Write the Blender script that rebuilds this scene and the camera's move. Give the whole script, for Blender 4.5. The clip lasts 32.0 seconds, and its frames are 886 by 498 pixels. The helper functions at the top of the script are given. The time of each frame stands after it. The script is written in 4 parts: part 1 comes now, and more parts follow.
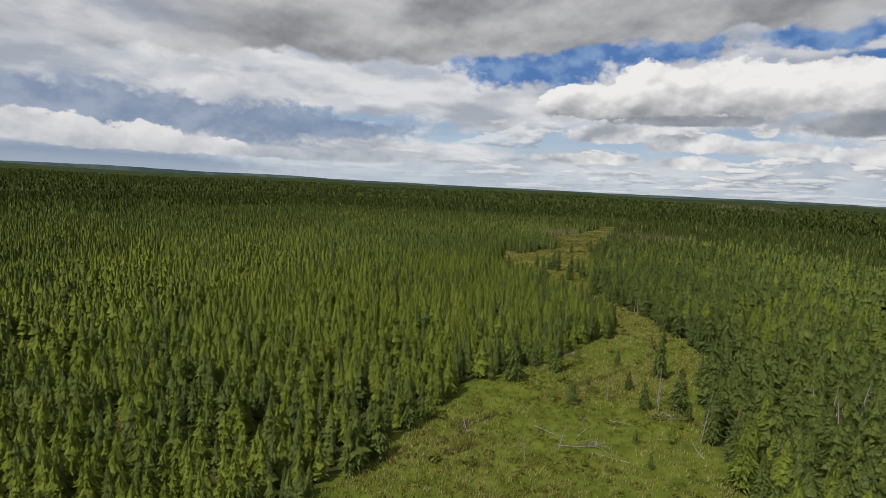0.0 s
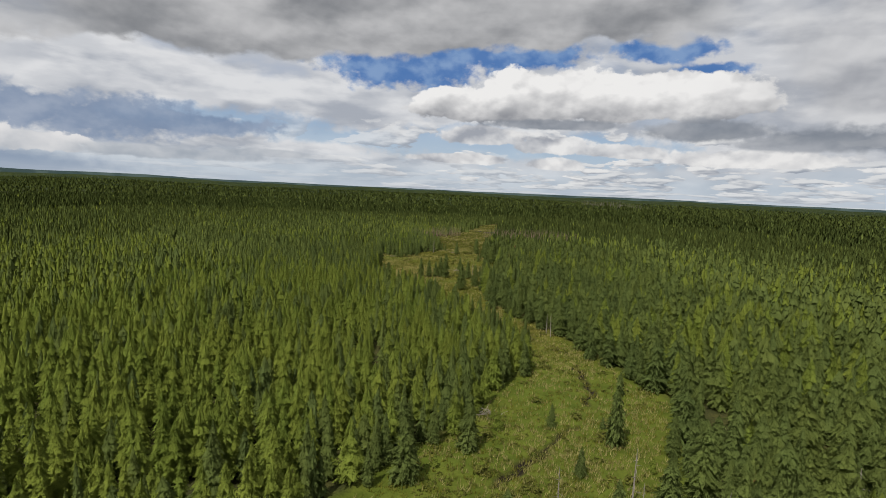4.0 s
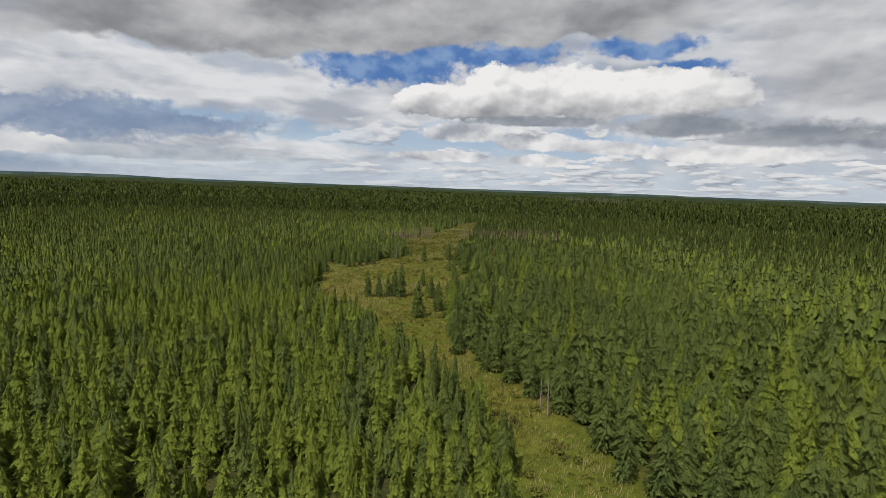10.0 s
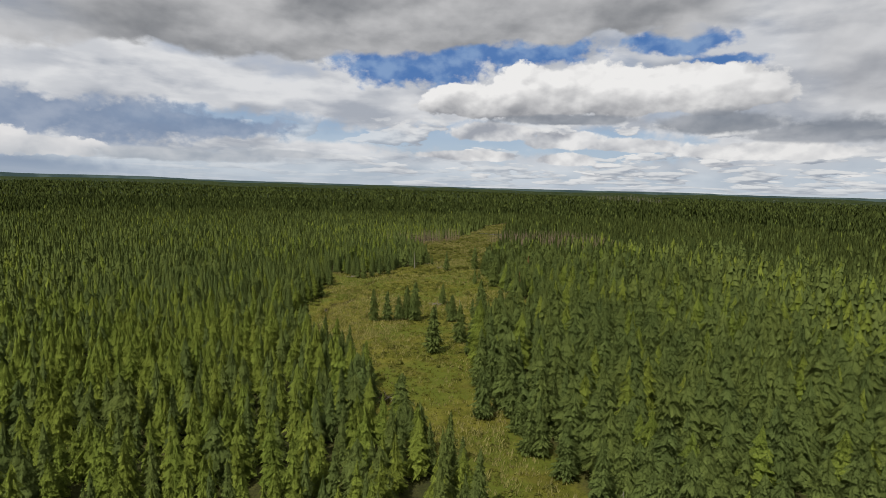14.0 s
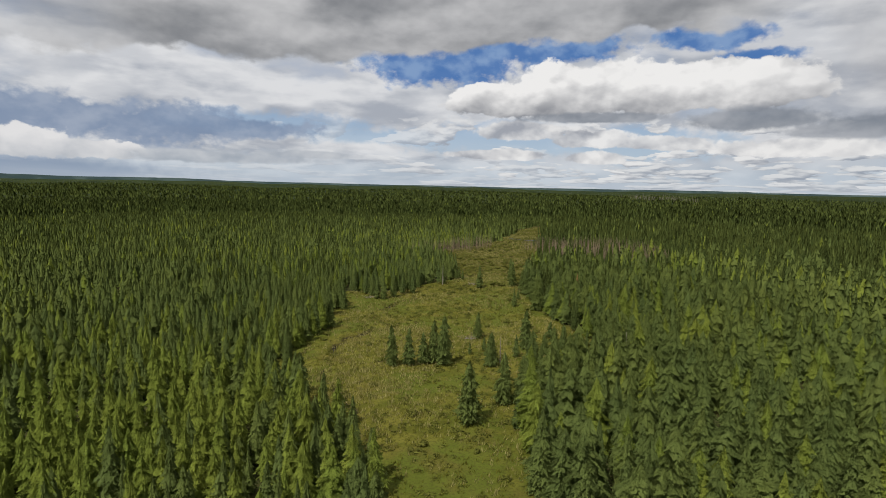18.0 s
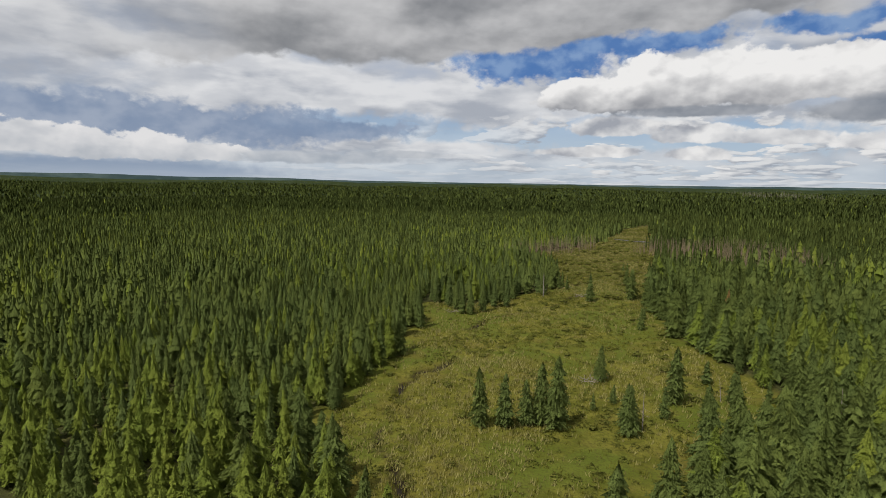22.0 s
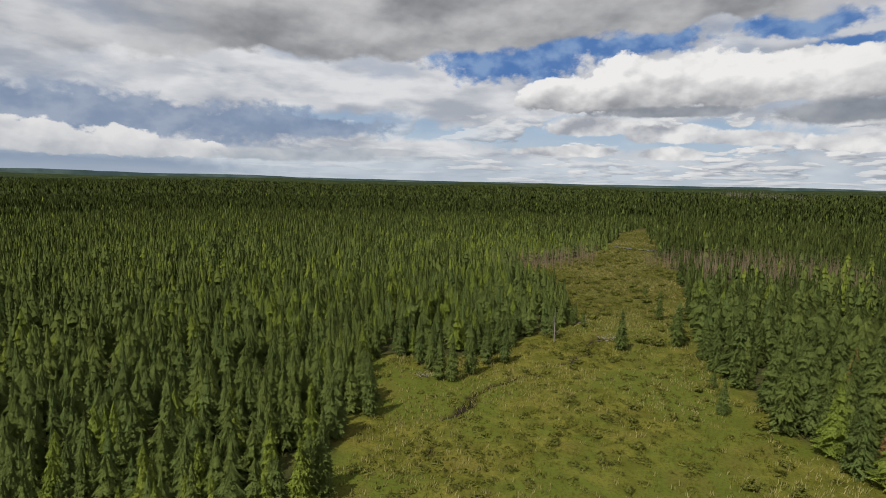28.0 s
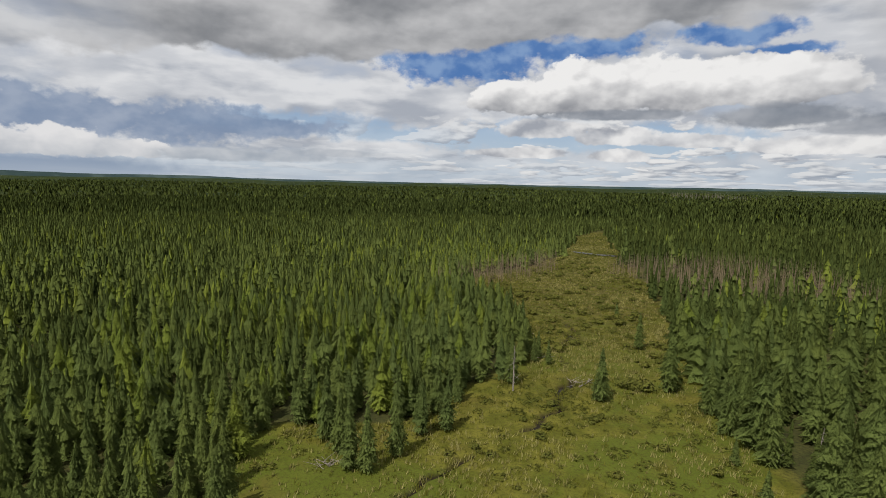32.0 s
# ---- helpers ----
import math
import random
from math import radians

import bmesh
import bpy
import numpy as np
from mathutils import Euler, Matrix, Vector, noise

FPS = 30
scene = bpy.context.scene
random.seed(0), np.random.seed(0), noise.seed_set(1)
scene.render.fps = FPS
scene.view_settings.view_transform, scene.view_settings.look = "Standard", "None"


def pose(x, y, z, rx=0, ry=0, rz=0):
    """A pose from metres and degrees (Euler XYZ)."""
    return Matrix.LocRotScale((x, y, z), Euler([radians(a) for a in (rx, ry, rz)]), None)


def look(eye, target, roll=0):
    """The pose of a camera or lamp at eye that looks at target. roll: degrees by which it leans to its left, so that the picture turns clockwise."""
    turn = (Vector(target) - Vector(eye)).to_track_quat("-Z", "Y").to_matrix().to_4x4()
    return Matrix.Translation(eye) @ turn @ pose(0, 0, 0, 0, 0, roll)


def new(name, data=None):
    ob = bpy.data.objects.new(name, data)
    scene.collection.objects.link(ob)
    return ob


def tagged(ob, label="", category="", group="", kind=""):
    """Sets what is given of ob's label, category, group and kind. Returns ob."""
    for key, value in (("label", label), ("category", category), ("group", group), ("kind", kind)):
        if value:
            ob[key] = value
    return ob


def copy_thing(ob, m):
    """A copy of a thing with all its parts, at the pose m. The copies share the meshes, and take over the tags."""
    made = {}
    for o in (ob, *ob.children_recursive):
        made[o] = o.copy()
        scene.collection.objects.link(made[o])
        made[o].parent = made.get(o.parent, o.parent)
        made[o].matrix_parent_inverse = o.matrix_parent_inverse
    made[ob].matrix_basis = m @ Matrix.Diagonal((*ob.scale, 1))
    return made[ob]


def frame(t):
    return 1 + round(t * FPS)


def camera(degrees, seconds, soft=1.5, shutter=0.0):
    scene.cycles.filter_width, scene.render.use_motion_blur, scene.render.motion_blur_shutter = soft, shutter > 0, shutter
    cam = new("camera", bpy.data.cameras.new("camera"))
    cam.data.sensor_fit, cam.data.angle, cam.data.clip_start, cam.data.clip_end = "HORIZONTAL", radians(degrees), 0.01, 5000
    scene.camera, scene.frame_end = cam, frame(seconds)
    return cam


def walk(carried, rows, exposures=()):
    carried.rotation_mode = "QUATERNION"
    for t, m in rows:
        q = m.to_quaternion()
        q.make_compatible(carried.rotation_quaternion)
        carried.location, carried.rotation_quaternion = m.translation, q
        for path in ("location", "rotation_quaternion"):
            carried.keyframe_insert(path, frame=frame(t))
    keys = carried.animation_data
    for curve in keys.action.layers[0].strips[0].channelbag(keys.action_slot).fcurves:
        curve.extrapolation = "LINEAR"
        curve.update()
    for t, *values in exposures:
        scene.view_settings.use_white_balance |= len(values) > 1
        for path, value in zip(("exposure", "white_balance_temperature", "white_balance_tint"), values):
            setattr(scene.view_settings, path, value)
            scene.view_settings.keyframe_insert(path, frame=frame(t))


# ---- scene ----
cam = camera(77.05, 32.0, soft=0.85)
# seconds, place in metres, heading, tilt and lean in degrees
PATH = (
    (0.0, -0.42, -1.10, 44.48, -11.72, -6.48, -2.93),
    (0.5, -1.49, 5.36, 44.13, -9.11, -6.22, -2.68),
    (1.0, -2.59, 11.84, 43.77, -8.43, -6.30, -2.88),
    (1.5, -3.50, 18.30, 43.39, -7.97, -6.18, -2.58),
    (2.0, -4.27, 24.81, 43.01, -6.42, -6.29, -2.92),
    (2.5, -4.88, 31.31, 42.62, -2.31, -6.03, -2.70),
    (3.0, -5.38, 37.80, 42.25, -0.37, -6.01, -2.78),
    (3.5, -5.71, 44.20, 41.89, 0.31, -5.92, -2.72),
    (5.5, -4.19, 68.03, 41.24, 3.37, -5.87, -2.65),
    (6.0, -3.34, 73.91, 41.06, 4.57, -5.81, -2.44),
    (6.5, -2.40, 79.76, 40.87, 5.48, -5.81, -2.35),
    (7.0, -1.28, 85.55, 40.68, 5.96, -5.86, -2.56),
    (7.5, -0.01, 91.26, 40.52, 6.15, -5.86, -2.32),
    (8.0, 1.34, 96.85, 40.37, 6.18, -5.92, -2.41),
    (8.5, 2.64, 102.30, 40.25, 6.33, -5.92, -2.32),
    (9.0, 3.87, 107.57, 40.11, 6.42, -5.93, -2.34),
    (9.5, 5.02, 112.63, 39.90, 5.63, -5.96, -2.16),
    (10.0, 6.06, 117.51, 39.60, 2.55, -6.09, -2.06),
    (10.5, 6.95, 122.29, 39.26, 1.65, -6.15, -2.03),
    (11.0, 7.66, 127.09, 38.95, 1.07, -6.19, -1.97),
    (11.5, 8.20, 131.99, 38.71, 0.81, -6.18, -1.84),
    (12.0, 8.55, 137.04, 38.59, 0.60, -6.21, -1.93),
    (12.5, 8.75, 142.17, 38.58, 0.29, -6.18, -1.75),
    (13.0, 8.88, 147.28, 38.67, 0.00, -6.16, -1.68),
    (13.5, 8.95, 152.31, 38.86, -0.16, -6.16, -1.62),
    (14.0, 8.93, 157.21, 39.11, -0.33, -6.21, -1.67),
    (14.5, 8.80, 161.98, 39.41, -0.47, -6.23, -1.58),
    (15.0, 8.64, 166.62, 39.74, -0.71, -6.22, -1.54),
    (15.5, 8.47, 171.15, 40.09, -2.34, -6.25, -1.47),
    (17.5, 6.87, 187.41, 41.18, -3.12, -6.28, -1.34),
    (18.0, 6.46, 192.52, 41.24, -3.17, -6.32, -1.33),
    (18.5, 5.99, 197.77, 41.24, -3.15, -6.37, -1.36),
    (19.0, 5.46, 203.15, 41.17, -4.86, -6.38, -1.26),
    (19.5, 4.86, 208.58, 41.01, -5.41, -6.37, -1.20),
    (20.0, 4.16, 213.89, 40.65, -6.09, -6.39, -1.21),
    (20.5, 3.35, 218.89, 40.05, -7.88, -6.43, -0.96),
    (21.0, 2.50, 223.66, 39.31, -11.10, -6.57, -1.05),
    (21.5, 1.52, 228.30, 38.59, -11.93, -6.66, -1.06),
    (22.0, 0.36, 232.88, 38.02, -12.39, -6.65, -1.00),
    (22.5, -0.83, 237.46, 37.67, -12.64, -6.66, -0.99),
    (23.0, -2.08, 242.03, 37.54, -12.57, -6.66, -1.04),
    (23.5, -3.44, 246.61, 37.57, -11.52, -6.62, -1.06),
    (24.0, -4.67, 251.21, 37.68, -11.53, -6.65, -1.18),
    (24.5, -5.79, 255.78, 37.78, -11.54, -6.68, -1.17),
    (26.5, -8.54, 275.39, 37.88, -11.66, -6.71, -1.19),
    (27.0, -9.09, 280.16, 37.88, -10.84, -6.75, -1.32),
    (27.5, -9.71, 284.87, 37.86, -10.12, -6.76, -1.30),
    (28.0, -10.23, 289.51, 37.85, -10.03, -6.77, -1.35),
    (28.5, -10.56, 294.06, 37.85, -7.46, -6.76, -1.50),
    (29.0, -10.78, 298.58, 37.91, -6.09, -6.74, -1.45),
    (29.5, -10.86, 303.08, 38.01, -6.02, -6.75, -1.65),
    (30.0, -10.82, 307.47, 38.06, -6.14, -6.70, -1.48),
    (30.5, -10.73, 311.75, 38.02, -6.17, -6.73, -1.57),
    (31.0, -10.59, 315.92, 37.89, -6.21, -6.68, -1.41),
    (31.5, -10.46, 320.06, 37.70, -5.98, -6.81, -1.71),
    (32.0, -10.36, 324.19, 37.48, -5.32, -6.56, -1.32),
)


def heading(row):
    t, x, y, z, yaw, tilt, lean = row
    a, b = radians(yaw), radians(tilt)
    way = Vector((math.sin(a) * math.cos(b), math.cos(a) * math.cos(b), math.sin(b)))
    return t, look((x, y, z), Vector((x, y, z)) + way * 50, -lean)


walk(cam, [heading(row) for row in PATH])

# ---- world and sun ----
SUN_AZ, SUN_EL = radians(-147), radians(55)
sun_way = Vector((math.sin(SUN_AZ) * math.cos(SUN_EL), math.cos(SUN_AZ) * math.cos(SUN_EL), math.sin(SUN_EL)))
sun = new("sun", bpy.data.lights.new("sun", "SUN"))
sun.data.energy, sun.data.angle, sun.data.color = 3.6, radians(0.6), (1.0, 0.95, 0.86)
sun.matrix_world = look(sun_way * 300, (0, 0, 0))


class Nodes:
    """Short spelling for shader node trees."""

    def __init__(self, tree):
        self.tree = tree
        self.tree.nodes.clear()

    def add(self, kind):
        return self.tree.nodes.new(kind)

    def attribute(self, name):
        node = self.add("ShaderNodeAttribute")
        node.attribute_name = name
        return node.outputs["Fac"]

    def put(self, socket, value):
        if isinstance(value, bpy.types.NodeSocket):
            self.tree.links.new(value, socket)
        elif value is not None:
            socket.default_value = value

    def math(self, op, a, b=None, c=None, clamp=False):
        node = self.add("ShaderNodeMath")
        node.operation, node.use_clamp = op, clamp
        for socket, value in zip(node.inputs, (a, b, c)):
            self.put(socket, value)
        return node.outputs[0]

    def step(self, value, low, high, a=0.0, b=1.0):
        """Smooth step of value from low to high, between a and b."""
        node = self.add("ShaderNodeMapRange")
        node.interpolation_type = "SMOOTHSTEP"
        for i, v in enumerate((value, low, high, a, b)):
            self.put(node.inputs[i], v)
        return node.outputs[0]

    def noise(self, vector, scale, detail=4.0, rough=0.55, warp=0.0):
        node = self.add("ShaderNodeTexNoise")
        self.put(node.inputs["Vector"], vector)
        self.put(node.inputs["Scale"], scale)
        self.put(node.inputs["Detail"], detail)
        self.put(node.inputs["Roughness"], rough)
        self.put(node.inputs["Distortion"], warp)
        return node.outputs["Fac"]

    def mix(self, fac, a, b):
        node = self.add("ShaderNodeMix")
        node.data_type = "RGBA"
        self.put(node.inputs[0], fac)
        for socket, value in ((node.inputs[6], a), (node.inputs[7], b)):
            self.put(socket, (*value, 1.0) if isinstance(value, tuple) else value)
        return node.outputs[2]

    def join(self, x, y, z=0.0):
        node = self.add("ShaderNodeCombineXYZ")
        for socket, value in zip(node.inputs, (x, y, z)):
            self.put(socket, value)
        return node.outputs[0]


def cloudy_sky():
    world = bpy.data.worlds.new("sky")
    scene.world = world
    world.use_nodes = True
    n = Nodes(world.node_tree)
    sky = n.add("ShaderNodeTexSky")
    sky.sky_type, sky.sun_disc, sky.sun_elevation, sky.sun_rotation, sky.altitude = "NISHITA", False, SUN_EL, SUN_AZ, 600
    split = n.add("ShaderNodeSeparateXYZ")
    n.put(split.inputs[0], n.add("ShaderNodeTexCoord").outputs["Generated"])
    x, y, z = split.outputs
    az = n.math("ARCTAN2", x, y)
    el = n.math("ARCSINE", z)
    rising = n.math("MAXIMUM", el, 0.0)

    def field(wide, tall, seed, scale, detail, rough=0.58, warp=0.0, up=0.0, aside=0.0):
        """Fractal field over the sky's dome; up and aside shift it towards the sun, to light its relief."""
        return n.noise(n.join(n.math("MULTIPLY_ADD", az, wide, -aside * wide), n.math("MULTIPLY_ADD", el, tall, up * tall), seed), scale, detail, rough, warp)

    def lit_by(here, there, soft):
        return n.step(n.math("SUBTRACT", here, there), -soft, soft)

    bulk = field(1.0, 1.6, 0.3, 8.0, 6, 0.50)
    bulk_up = field(1.0, 1.6, 0.3, 8.0, 4, 0.48, 0.0, 0.024, 0.012)
    curl = field(1.0, 1.4, 3.1, 22.0, 5, 0.50)
    curl_up = field(1.0, 1.4, 3.1, 22.0, 3, 0.46, 0.0, 0.010, 0.005)
    frill = field(1.0, 1.3, 6.4, 62.0, 3, 0.5)
    relief = n.math("MULTIPLY_ADD", lit_by(bulk, bulk_up, 0.15), 0.65, n.math("MULTIPLY", lit_by(curl, curl_up, 0.20), 0.35))

    def away(a, e, wide, tall, low=None):
        """How far out from a cloud's middle, 1 at its rim; low: its height below the middle."""
        da = n.math("DIVIDE", n.math("SUBTRACT", az, a), wide)
        de = n.math("SUBTRACT", el, e)
        up = n.math("DIVIDE", n.math("MAXIMUM", de, 0.0), tall)
        down = n.math("DIVIDE", n.math("MINIMUM", de, 0.0), low or tall)
        r = n.math("ADD", n.math("MULTIPLY", da, da), n.math("ADD", n.math("MULTIPLY", up, up), n.math("MULTIPLY", down, down)))
        return n.math("SQRT", r)

    def ragged(r, big, small, edge):
        """Cover of a cloud from its distance field, with a heaped or torn rim."""
        r = n.math("ADD", r, n.math("MULTIPLY_ADD", bulk, -big, big / 2))
        r = n.math("ADD", r, n.math("MULTIPLY_ADD", curl, -small, small / 2))
        r = n.math("ADD", r, n.math("MULTIPLY_ADD", frill, -small * 0.8, small * 0.4))
        return n.step(r, 1.0 + edge, 1.0 - edge)

    def nearest(spots):
        r = away(*spots[0])
        for spot in spots[1:]:
            r = n.math("SMOOTH_MIN", r, away(*spot), 0.25)
        return r

    # blue sky, milky towards the horizon
    blue = n.mix(0.40, sky.outputs[0], (0.95, 2.7, 6.6))
    col = n.mix(n.step(el, 0.17, 0.03, 0.0, 0.75), blue, (5.4, 6.6, 7.8))
    # layered cloud, lumpy from below, over most of the sky
    sheet = field(1.0, 2.5, 5.0, 4.6, 6, 0.50)
    sheet_up = field(1.0, 2.5, 5.0, 4.6, 3, 0.48, 0.0, 0.026, 0.012)
    fibre = field(1.0, 3.2, 8.2, 8.0, 6, 0.52)
    tone = n.math("MULTIPLY_ADD", lit_by(sheet, sheet_up, 0.085), 0.6, n.math("MULTIPLY", n.step(fibre, 0.40, 0.60), 0.4))
    grey = n.mix(tone, (4.4, 4.7, 5.3), (8.3, 8.35, 8.5))
    hole = ragged(nearest(((-0.34, 0.099, 0.16, 0.020), (-0.16, 0.085, 0.14, 0.014), (0.08, 0.086, 0.20, 0.030), (0.24, 0.080, 0.18, 0.026))), 1.6, 1.2, 0.4)
    cover = n.math("MULTIPLY", n.step(sheet, 0.30, 0.46, 0.72, 0.97), n.math("MULTIPLY_ADD", hole, -0.85, 1.0))
    col = n.mix(n.math("MULTIPLY", cover, n.step(el, 0.015, 0.07, 0.45, 1.0)), col, grey)
    # the opening with deep blue sky over the cumulus
    gap = ragged(nearest(((-0.05, 0.212, 0.14, 0.036), (0.10, 0.236, 0.16, 0.028), (0.365, 0.242, 0.08, 0.022), (0.44, 0.206, 0.06, 0.013))), 1.1, 1.0, 0.22)
    col = n.mix(n.math("MULTIPLY", gap, 0.95), col, n.mix(n.step(curl, 0.40, 0.66), (0.70, 1.95, 4.9), (2.2, 3.6, 6.2)))
    # flat-bottomed small cumulus in rows, closer together towards the horizon
    depth = n.math("LOGARITHM", n.math("ADD", rising, 0.030), math.e)

    def rows(seed, wide, tall, low, high):
        across, along = n.math("MULTIPLY", az, wide), n.math("MULTIPLY", depth, tall)
        here = n.noise(n.join(across, along, seed), 1.0, 6, 0.52)
        over = n.noise(n.join(n.math("ADD", across, -0.10), n.math("ADD", along, 0.30), seed), 1.0, 3, 0.5)
        return n.step(here, low, high), lit_by(here, over, 0.11)

    mass, lit = rows(2.7, 11.0, 4.0, 0.52, 0.56)
    where = n.math("MULTIPLY", n.step(el, 0.130, 0.105), n.step(az, -0.30, 0.06, 0.30, 1.0))
    col = n.mix(n.math("MULTIPLY", mass, where), col, n.mix(lit, (3.9, 4.2, 4.8), (8.8, 8.8, 8.8)))
    mass, lit = rows(6.1, 15.0, 5.0, 0.50, 0.54)
    where = n.math("MULTIPLY", n.step(el, 0.080, 0.060), n.step(az, -0.20, 0.30, 0.15, 0.9))
    col = n.mix(n.math("MULTIPLY", mass, where), col, n.mix(lit, (3.4, 3.8, 4.5), (8.0, 8.1, 8.2)))
    # single heaps that stand out among them
    mass = ragged(nearest(((0.075, 0.096, 0.080, 0.022, 0.012), (0.195, 0.084, 0.070, 0.022, 0.012), (0.20, 0.054, 0.050, 0.014, 0.009), (0.04, 0.058, 0.09, 0.010, 0.008), (0.32, 0.078, 0.08, 0.014, 0.009), (0.52, 0.068, 0.14, 0.018, 0.010))), 0.9, 0.8, 0.12)
    col = n.mix(n.math("MULTIPLY", mass, 0.95), col, n.mix(n.math("MULTIPLY_ADD", relief, 1.3, -0.15, clamp=True), (3.9, 4.1, 4.6), (9.3, 9.2, 9.1)))
    # slate-blue rain cloud far off, with a bright bank before it
    slate = ragged(nearest(((-0.74, 0.090, 0.34, 0.036), (-0.48, 0.090, 0.20, 0.018))), 1.2, 1.1, 0.25)
    col = n.mix(n.math("MULTIPLY", slate, 0.90), col, n.mix(n.step(curl, 0.34, 0.68), (2.2, 3.0, 4.5), (3.4, 4.1, 5.4)))
    strip = ragged(away(-0.76, 0.014, 0.24, 0.017), 0.7, 0.6, 0.5)
    col = n.mix(n.math("MULTIPLY", strip, 0.85), col, (2.3, 3.1, 4.5))
    bank = ragged(nearest(((-0.78, 0.044, 0.07, 0.026, 0.013), (-0.70, 0.046, 0.06, 0.030, 0.014), (-0.62, 0.042, 0.06, 0.020, 0.011), (-0.86, 0.052, 0.06, 0.024, 0.013))), 1.4, 1.3, 0.12)
    col = n.mix(n.math("MULTIPLY", bank, 0.95), col, n.mix(n.math("MULTIPLY_ADD", relief, 0.75, n.step(el, 0.030, 0.062, 0.0, 0.35)), (4.2, 4.6, 5.2), (8.8, 8.7, 8.7)))
    bank = ragged(nearest(((-0.43, 0.040, 0.15, 0.010, 0.008), (-0.30, 0.050, 0.09, 0.007, 0.006))), 1.3, 1.0, 0.3)
    col = n.mix(n.math("MULTIPLY", bank, 0.85), col, n.mix(relief, (3.6, 4.1, 4.8), (6.6, 6.8, 7.1)))
    # great cumulus: white towers over a flat grey base
    heap = ragged(nearest(((0.045, 0.146, 0.100, 0.034, 0.022), (0.15, 0.150, 0.11, 0.066, 0.030), (0.29, 0.158, 0.13, 0.064, 0.032), (0.43, 0.160, 0.12, 0.048, 0.030))), 1.20, 0.70, 0.08)
    body = n.math("ADD", n.step(el, 0.114, 0.165, 0.0, 0.70), n.math("MULTIPLY_ADD", relief, 0.85, -0.30), clamp=True)
    col = n.mix(heap, col, n.mix(body, (3.2, 3.3, 3.6), (9.7, 9.6, 9.5)))
    # mottled grey layer beside it
    side = n.math("MULTIPLY", n.step(n.math("MULTIPLY_ADD", bulk, 0.3, az), 0.62, 0.76), n.step(el, 0.100, 0.150))
    col = n.mix(n.math("MULTIPLY", side, 0.8), col, n.mix(n.math("MULTIPLY_ADD", relief, 0.6, n.math("MULTIPLY", tone, 0.4)), (4.0, 4.1, 4.4), (7.6, 7.6, 7.7)))
    # dark bases in the shade of the cumulus
    under = ragged(nearest(((0.45, 0.112, 0.11, 0.022, 0.014), (0.60, 0.096, 0.12, 0.026, 0.014), (0.76, 0.090, 0.12, 0.026, 0.014), (0.20, 0.122, 0.12, 0.010, 0.008))), 0.9, 0.7, 0.25)
    col = n.mix(n.math("MULTIPLY", under, 0.90), col, n.mix(relief, (2.1, 2.4, 2.9), (4.4, 4.6, 5.0)))
    # broad dark base overhead
    top = n.math("ADD", n.math("MULTIPLY_ADD", az, -0.065, el), n.math("MULTIPLY_ADD", bulk, 0.10, n.math("MULTIPLY_ADD", curl, 0.02, -0.06)))
    lid = n.math("MULTIPLY", n.math("MULTIPLY", n.step(top, 0.228, 0.240), n.step(el, 0.9, 0.5)), n.math("MULTIPLY", n.step(az, 0.56, 0.36), n.step(n.math("MULTIPLY_ADD", bulk, 0.4, az), -0.62, -0.30, 0.25, 1.0)))
    dim = n.math("MULTIPLY_ADD", n.step(sheet, 0.36, 0.64), 0.6, n.math("MULTIPLY", relief, 0.4))
    col = n.mix(lid, col, n.mix(dim, (2.5, 2.6, 2.8), (6.3, 6.3, 6.4)))
    # paler towards the horizon
    col = n.mix(n.step(el, 0.035, 0.0, 0.0, 0.45), col, (5.6, 6.2, 6.9))
    back = n.add("ShaderNodeBackground")
    n.put(back.inputs[0], col)
    back.inputs[1].default_value = 0.087
    n.tree.links.new(back.outputs[0], n.add("ShaderNodeOutputWorld").inputs[0])


cloudy_sky()

# ---- materials ----


def base(name, rough=0.9):
    material = bpy.data.materials.new(name)
    material.use_nodes = True
    n = Nodes(material.node_tree)
    out = n.add("ShaderNodeOutputMaterial")
    bsdf = n.add("ShaderNodeBsdfPrincipled")
    bsdf.inputs["Roughness"].default_value = rough
    bsdf.inputs["Specular IOR Level"].default_value = 0.05
    n.tree.links.new(bsdf.outputs[0], out.inputs[0])
    return material, n, bsdf, out


def place(n):
    return n.add("ShaderNodeNewGeometry").outputs["Position"]


